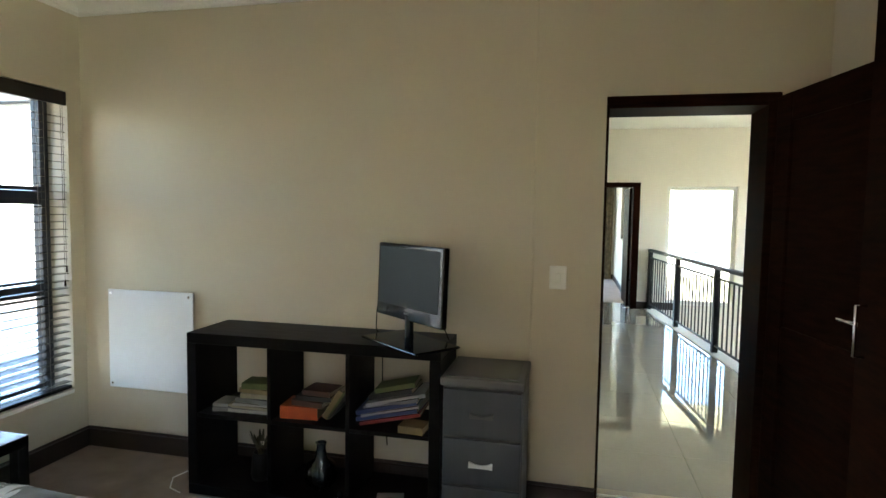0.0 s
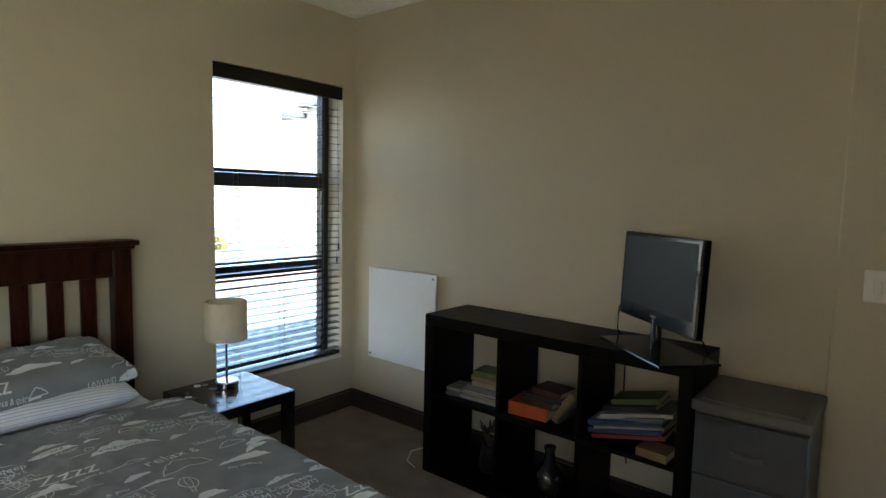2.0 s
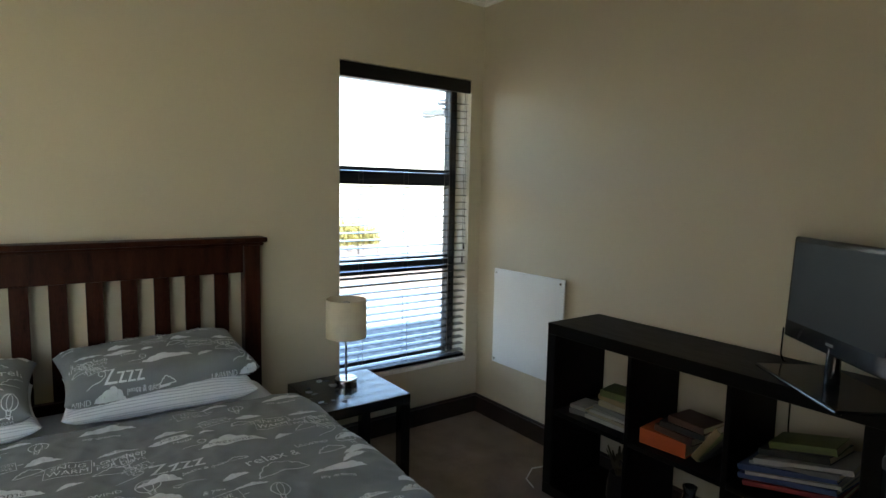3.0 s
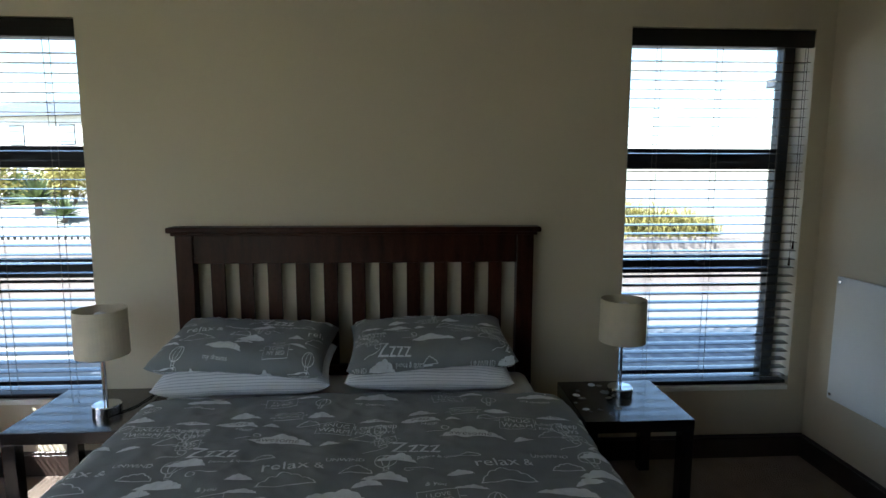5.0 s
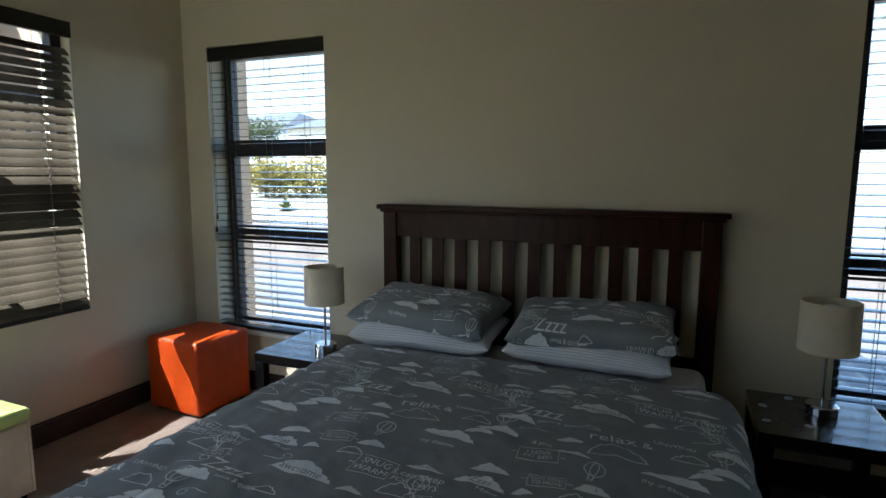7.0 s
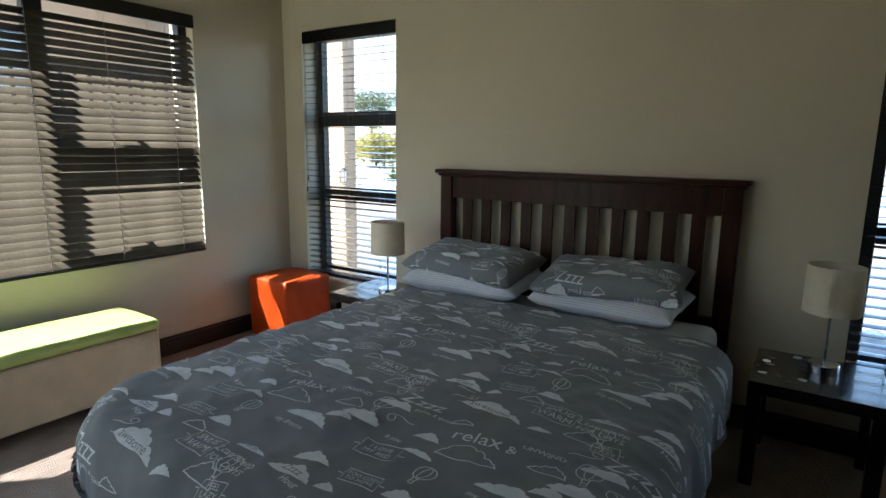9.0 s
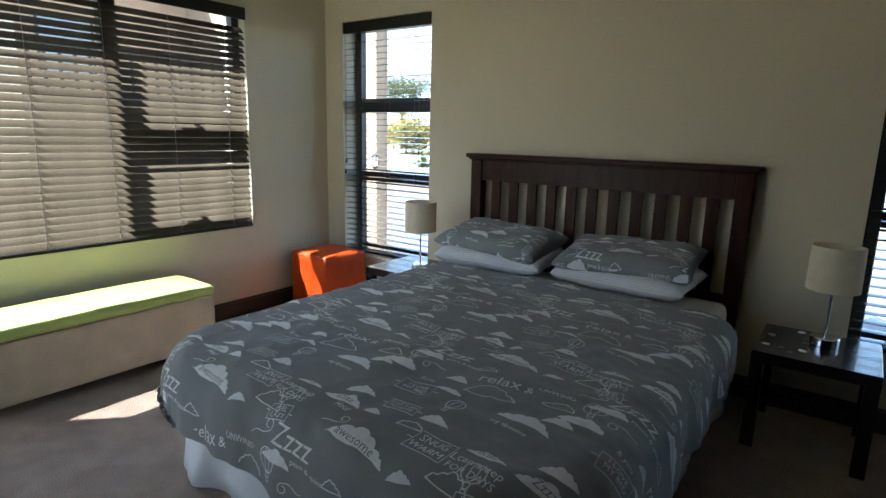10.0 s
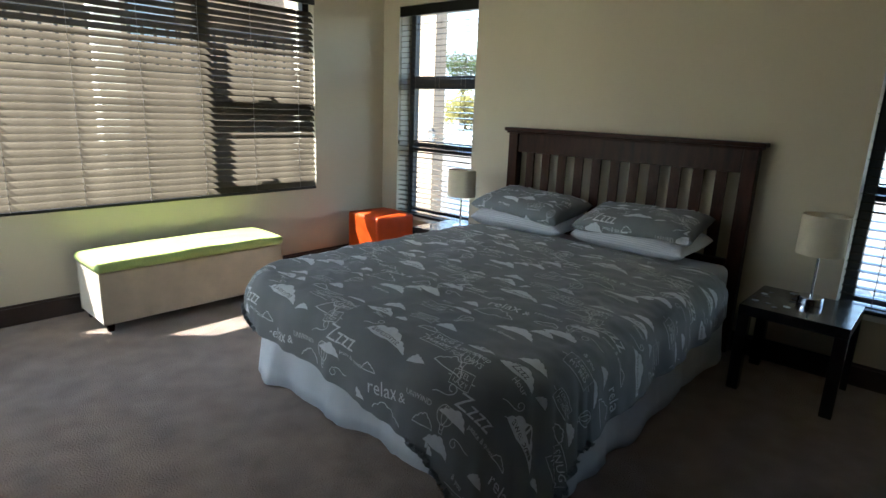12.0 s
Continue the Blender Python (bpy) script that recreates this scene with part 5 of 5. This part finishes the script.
def tree(x, y, z, h, crown, label, material, seed, droop=0.0, leaves=2600, name="tree"):
    """A tapered trunk, limbs, and clusters of small leaves."""
    rnd = random.Random(seed)
    root = thing(name, x, y, z, label, name)
    bm = bmesh.new()
    tips = []
    bush = name == "shrub"
    top = Vector((0.1 * rnd.uniform(-1, 1), 0.1, h * (0.12 if bush else 0.45)))
    tube(bm, [(0, 0, -0.3), (0.03 * h, 0, h * 0.2), top], 0.035 * h, 9)
    for k in range(9):
        a = k * 2.4 + rnd.uniform(-0.3, 0.3)
        tip = top + Vector((math.cos(a) * crown * rnd.uniform(0.4, 0.8), math.sin(a) * crown * rnd.uniform(0.4, 0.8), h * rnd.uniform(0.1, 0.62 if bush else 0.5)))
        mid = top.lerp(tip, 0.5) + Vector((0, 0, 0.06 * h))
        tube(bm, [top, mid, tip], 0.010 * h, 6)
        tips += [tip, mid.lerp(tip, 0.5)]
    part("trunk", bm, M_BARK, root)
    verts, faces = [], []
    for k in range(leaves):
        c = rnd.choice(tips) + Vector((rnd.gauss(0, 1), rnd.gauss(0, 1), rnd.gauss(0, 0.7))) * crown * 0.24
        c.z -= droop * rnd.random()
        l, w = (0.09, 0.03) if not droop else (0.30, 0.012)
        l, w = (l * 1.3, w * 2.2) if bush else (l * h / 4, w * h / 4)
        u = Vector((rnd.gauss(0, 1), rnd.gauss(0, 1), rnd.gauss(0, 0.6) if not droop else -2.5)).normalized()
        s = u.orthogonal().normalized() * w
        b = len(verts)
        verts += [c - u * l, c + s, c + u * l, c - s]
        faces.append((b, b + 1, b + 2, b + 3))
    me = bpy.data.meshes.new("crown")
    me.from_pydata(verts, [], faces)
    me.materials.append(material)
    o = new("crown", me)
    o.parent = root


def palm_grass(x, y, z, w, h, label, seed):
    """A clump of long arching blades."""
    rnd = random.Random(seed)
    root = thing("ornamental_grass", x, y, z, label, "grass clump")
    bm = bmesh.new()
    for k in range(420):
        a = rnd.uniform(0, 6.283)
        bx, by = rnd.gauss(0, 0.30 * w), rnd.gauss(0, 0.36 * w)
        l, lean = h * rnd.uniform(0.6, 1.2), rnd.uniform(0.25, 1.3)
        prev = None
        for s in range(5):
            t = s / 4
            c = Vector((bx + math.cos(a) * lean * l * t * t, by + math.sin(a) * lean * l * t * t, l * (t - 0.62 * lean * t * t * t)))
            o = Vector((-math.sin(a), math.cos(a), 0)) * 0.030 * (1 - 0.85 * t)
            cur = (bm.verts.new(c - o), bm.verts.new(c + o))
            if prev:
                bm.faces.new((prev[0], prev[1], cur[1], cur[0]))
            prev = cur
    part("blades", bm, M_LEAFY, root)


def on_bank(x, y):
    return bank_height(x, y) - 0.02


for x, y, up, sz, lab in ((-24.5, -14.3, 0.42, 1.3, "large pale green agave on a short trunk on the garden bank"), (-23.4, -12.6, 0.15, 0.95, "spiky agave on the garden bank"),
                          (-23.3, -16.9, 0.0, 0.75, "small low agave on the garden bank"), (-23.5, -20.5, 0.0, 0.8, "small low agave among gravel")):
    agave(x, y, on_bank(x, y) + up, sz, lab, n=70)
for y, h, w, seed, lab in ((9.75, 2.1, 1.5, 3, "tall yellow-green ornamental grass at the garden wall"), (11.2, 1.65, 1.4, 4, "yellow-green ornamental grass at the garden wall"), (12.3, 1.35, 1.3, 6, "low yellow-green ornamental grass clump")):
    palm_grass(-21.6, y, on_bank(-21.6, y) - 0.1, w, h, lab, seed)
tree(-27, -21.2, on_bank(-27, -21.2), 2.5, 1.9, "yellow-green flowering garden shrub", M_LEAFY, 2, name="shrub")
tree(-28, -19.3, on_bank(-28, -19.3), 2.7, 2.1, "yellow-flowering rounded garden shrub", M_LEAFY, 5, name="shrub")
tree(-28.5, -15.0, on_bank(-28.5, -15.0), 2.6, 2.1, "dense yellow-green garden shrub", M_LEAFY, 7, name="shrub")
tree(-28.5, -17.0, on_bank(-28.5, -17.0), 1.8, 1.4, "low dark green garden shrub behind agaves", M_LEAF, 9, name="shrub")
tree(-28.0, -10.0, on_bank(-28, -10), 3.0, 2.0, "yellow-green garden shrub on the bank", M_LEAFY, 12, name="shrub")
tree(-31.0, -25.0, on_bank(-31, -25.0), 5.0, 1.7, "leafy green garden tree", M_LEAF, 15)


def house(x, y, z, w, d, h, rz, wall, label, storeys=2, roof=1.6):
    """A plain rendered house: walls, storeys of windows, a pitched roof."""
    root = thing("house", x, y, z, label, "house", rz=rz)
    bm = bmesh.new()
    box(bm, -w / 2, w / 2, -d / 2, d / 2, -1.5, h, 0.03, 1)
    part("wall", bm, wall, root)
    bm = bmesh.new()
    e = 0.5
    lo = [bm.verts.new((sx * (w / 2 + e), sy * (d / 2 + e), h)) for sx, sy in ((-1, -1), (1, -1), (1, 1), (-1, 1))]
    hi = [bm.verts.new((sx * (w / 2 - d / 3), 0, h + roof)) for sx in (-1, 1)]
    for f in ((lo[0], lo[1], hi[1], hi[0]), (lo[2], lo[3], hi[0], hi[1]), (lo[1], lo[2], hi[1]), (lo[3], lo[0], hi[0]), tuple(lo[::-1])):
        bm.faces.new(f)
    part("roof", bm, M_ROOF, root)
    for side in (-1, 1):
        for st in range(storeys):
            for k in range(3):
                bm = bmesh.new()
                cx, cz = -w / 2 + w * (k + 0.5) / 3, h * (st + 0.5) / storeys
                yy = side * d / 2
                box(bm, cx - 0.6, cx + 0.6, yy - 0.04, yy + 0.04, cz - 0.65, cz + 0.65, 0.01, 1)
                wnd = part("window", bm, M_ALU, root)
                bm = bmesh.new()
                box(bm, cx - 0.54, cx + 0.54, yy - 0.045, yy + 0.045, cz - 0.59, cz + 0.59)
                part("pane", bm, M_PANE, wnd)


house(-44, -24, 0.2, 12, 8, 5.0, 75, M_RENDER, "white rendered two-storey house beyond the garden")
house(-48, -37, 0.2, 12, 8, 5.5, 80, M_BLUEGREY, "blue-grey two-storey house beyond the trees")
house(2.5, -17, -3.3, 22, 9, 8.4, 2, M_PINK, "beige neighbouring two-storey house")
house(4, 52, -3.3, 20, 9, 2.6, -5, M_RENDER, "pale single-storey house beyond the landing window", 1, 1.2)

# the home's own west wing, with a lantern on its wall
bm = bmesh.new()
box(bm, -8.35, -8.0, -16.0, -6.0, -3.3, 6.4, 0.02, 1)
wg = structure("house_wing", bm, M_PINK, "pinkish plastered wing of the house", "wall")
ln = thing("wall_lantern", -7.93, -5.99, 0.66, "black outdoor wall lantern on the house wing", "lantern")
bm = bmesh.new()
lathe(bm, [(0, 0.20), (0.09, 0.12), (0.085, 0.11), (0.02, 0.11)], 6)
lathe(bm, [(0.02, -0.12), (0.07, -0.10), (0.075, -0.09), (0, -0.17)], 6)
for k in range(6):
    a = k * math.pi / 3
    tube(bm, [(0.068 * math.cos(a), 0.068 * math.sin(a), -0.10), (0.080 * math.cos(a), 0.080 * math.sin(a), 0.12)], 0.007, 5)
box(bm, -0.072, -0.02, -0.03, 0.03, -0.02, 0.02)
part("cage", bm, M_IRON, ln)
bm = bmesh.new()
lathe(bm, [(0.062, -0.10), (0.072, 0.11)], 6)
part("glass", bm, M_PLASTICW, ln, "frosted lantern glass")

# the corner of a neighbouring roof north of the room
bm = bmesh.new()
box(bm, -5.30, -2.5, 5.00, 9.5, 2.43, 2.49, 0.01, 1)
structure("north_roof", bm, M_ROOF, "grey roof edge of the house's north side", "roof")
bm = bmesh.new()
box(bm, -5.22, -2.5, 5.08, 5.14, 2.30, 2.43, 0.008, 1)
structure("north_fascia", bm, M_RENDER, "pale fascia board under the north roof", "fascia")
bm = bmesh.new()
box(bm, -5.66, -5.22, 5.02, 5.14, 2.31, 2.40, 0.012, 2)
structure("north_gutter", bm, M_ROOF, "dark grey gutter end at the north roof's corner", "gutter")
bm = bmesh.new()
box(bm, -2.75, -2.5, 5.2, 9.5, -3.3, 2.36, 0.01, 1)
structure("north_wall", bm, M_RENDER, "pale rendered outer wall of the house", "wall")
# lower roof of corrugated sheet beneath the west windows
bm = bmesh.new()
rows = []
for i in range(9):
    x = -2.53 - 3.2 * i / 8
    rows.append([bm.verts.new((x, -1.4 + 0.04 * j, -0.16 - 0.16 * i / 8 + 0.022 * math.sin(j * 0.04 * 2 * math.pi / 0.19))) for j in range(230)])
for a, b in zip(rows, rows[1:]):
    for j in range(229):
        bm.faces.new((a[j], b[j], b[j + 1], a[j + 1]))
lr = tagged(new("lower_roof", mesh_of("lower_roof", bm, M_ROOF, True)), "grey corrugated lower roof outside the windows", "roof", "", "structure")
md = lr.modifiers.new("solid", "SOLIDIFY")
md.thickness = 0.012
bm = bmesh.new()
box(bm, -5.6, -2.53, -1.35, 7.7, -3.3, -0.42)
structure("garage_wall", bm, M_RENDER, "white garage wall below the lower roof", "wall")
# balcony balustrade and posts outside the south window
bc = thing("balcony_balustrade", -0.4, -3.4, 1.52, "dark balustrade on white posts outside the south window", "balustrade")
for nm, z0, z1 in (("top_rail", 0.42, 0.47), ("bottom_rail", 0.0, 0.04)):
    bm = bmesh.new()
    box(bm, -2.6, 2.6, -0.03, 0.03, z0, z1, 0.004, 1)
    part(nm, bm, M_IRON, bc)
bm = bmesh.new()
box(bm, -0.012, 0.012, -0.012, 0.012, 0.04, 0.42)
me = mesh_of("baluster", bm, M_IRON)
for k in range(44):
    o = new("baluster", me)
    o.parent = bc
    o.matrix_local = pose(-2.55 + 0.118 * k, 0, 0)
for x in (-2.6, -0.45, 1.9):
    bm = bmesh.new()
    box(bm, x - 0.11, x + 0.11, -0.11, 0.11, -4.82, 0.6, 0.01, 1)
    part("post", bm, M_RENDER, bc, "white plastered post")
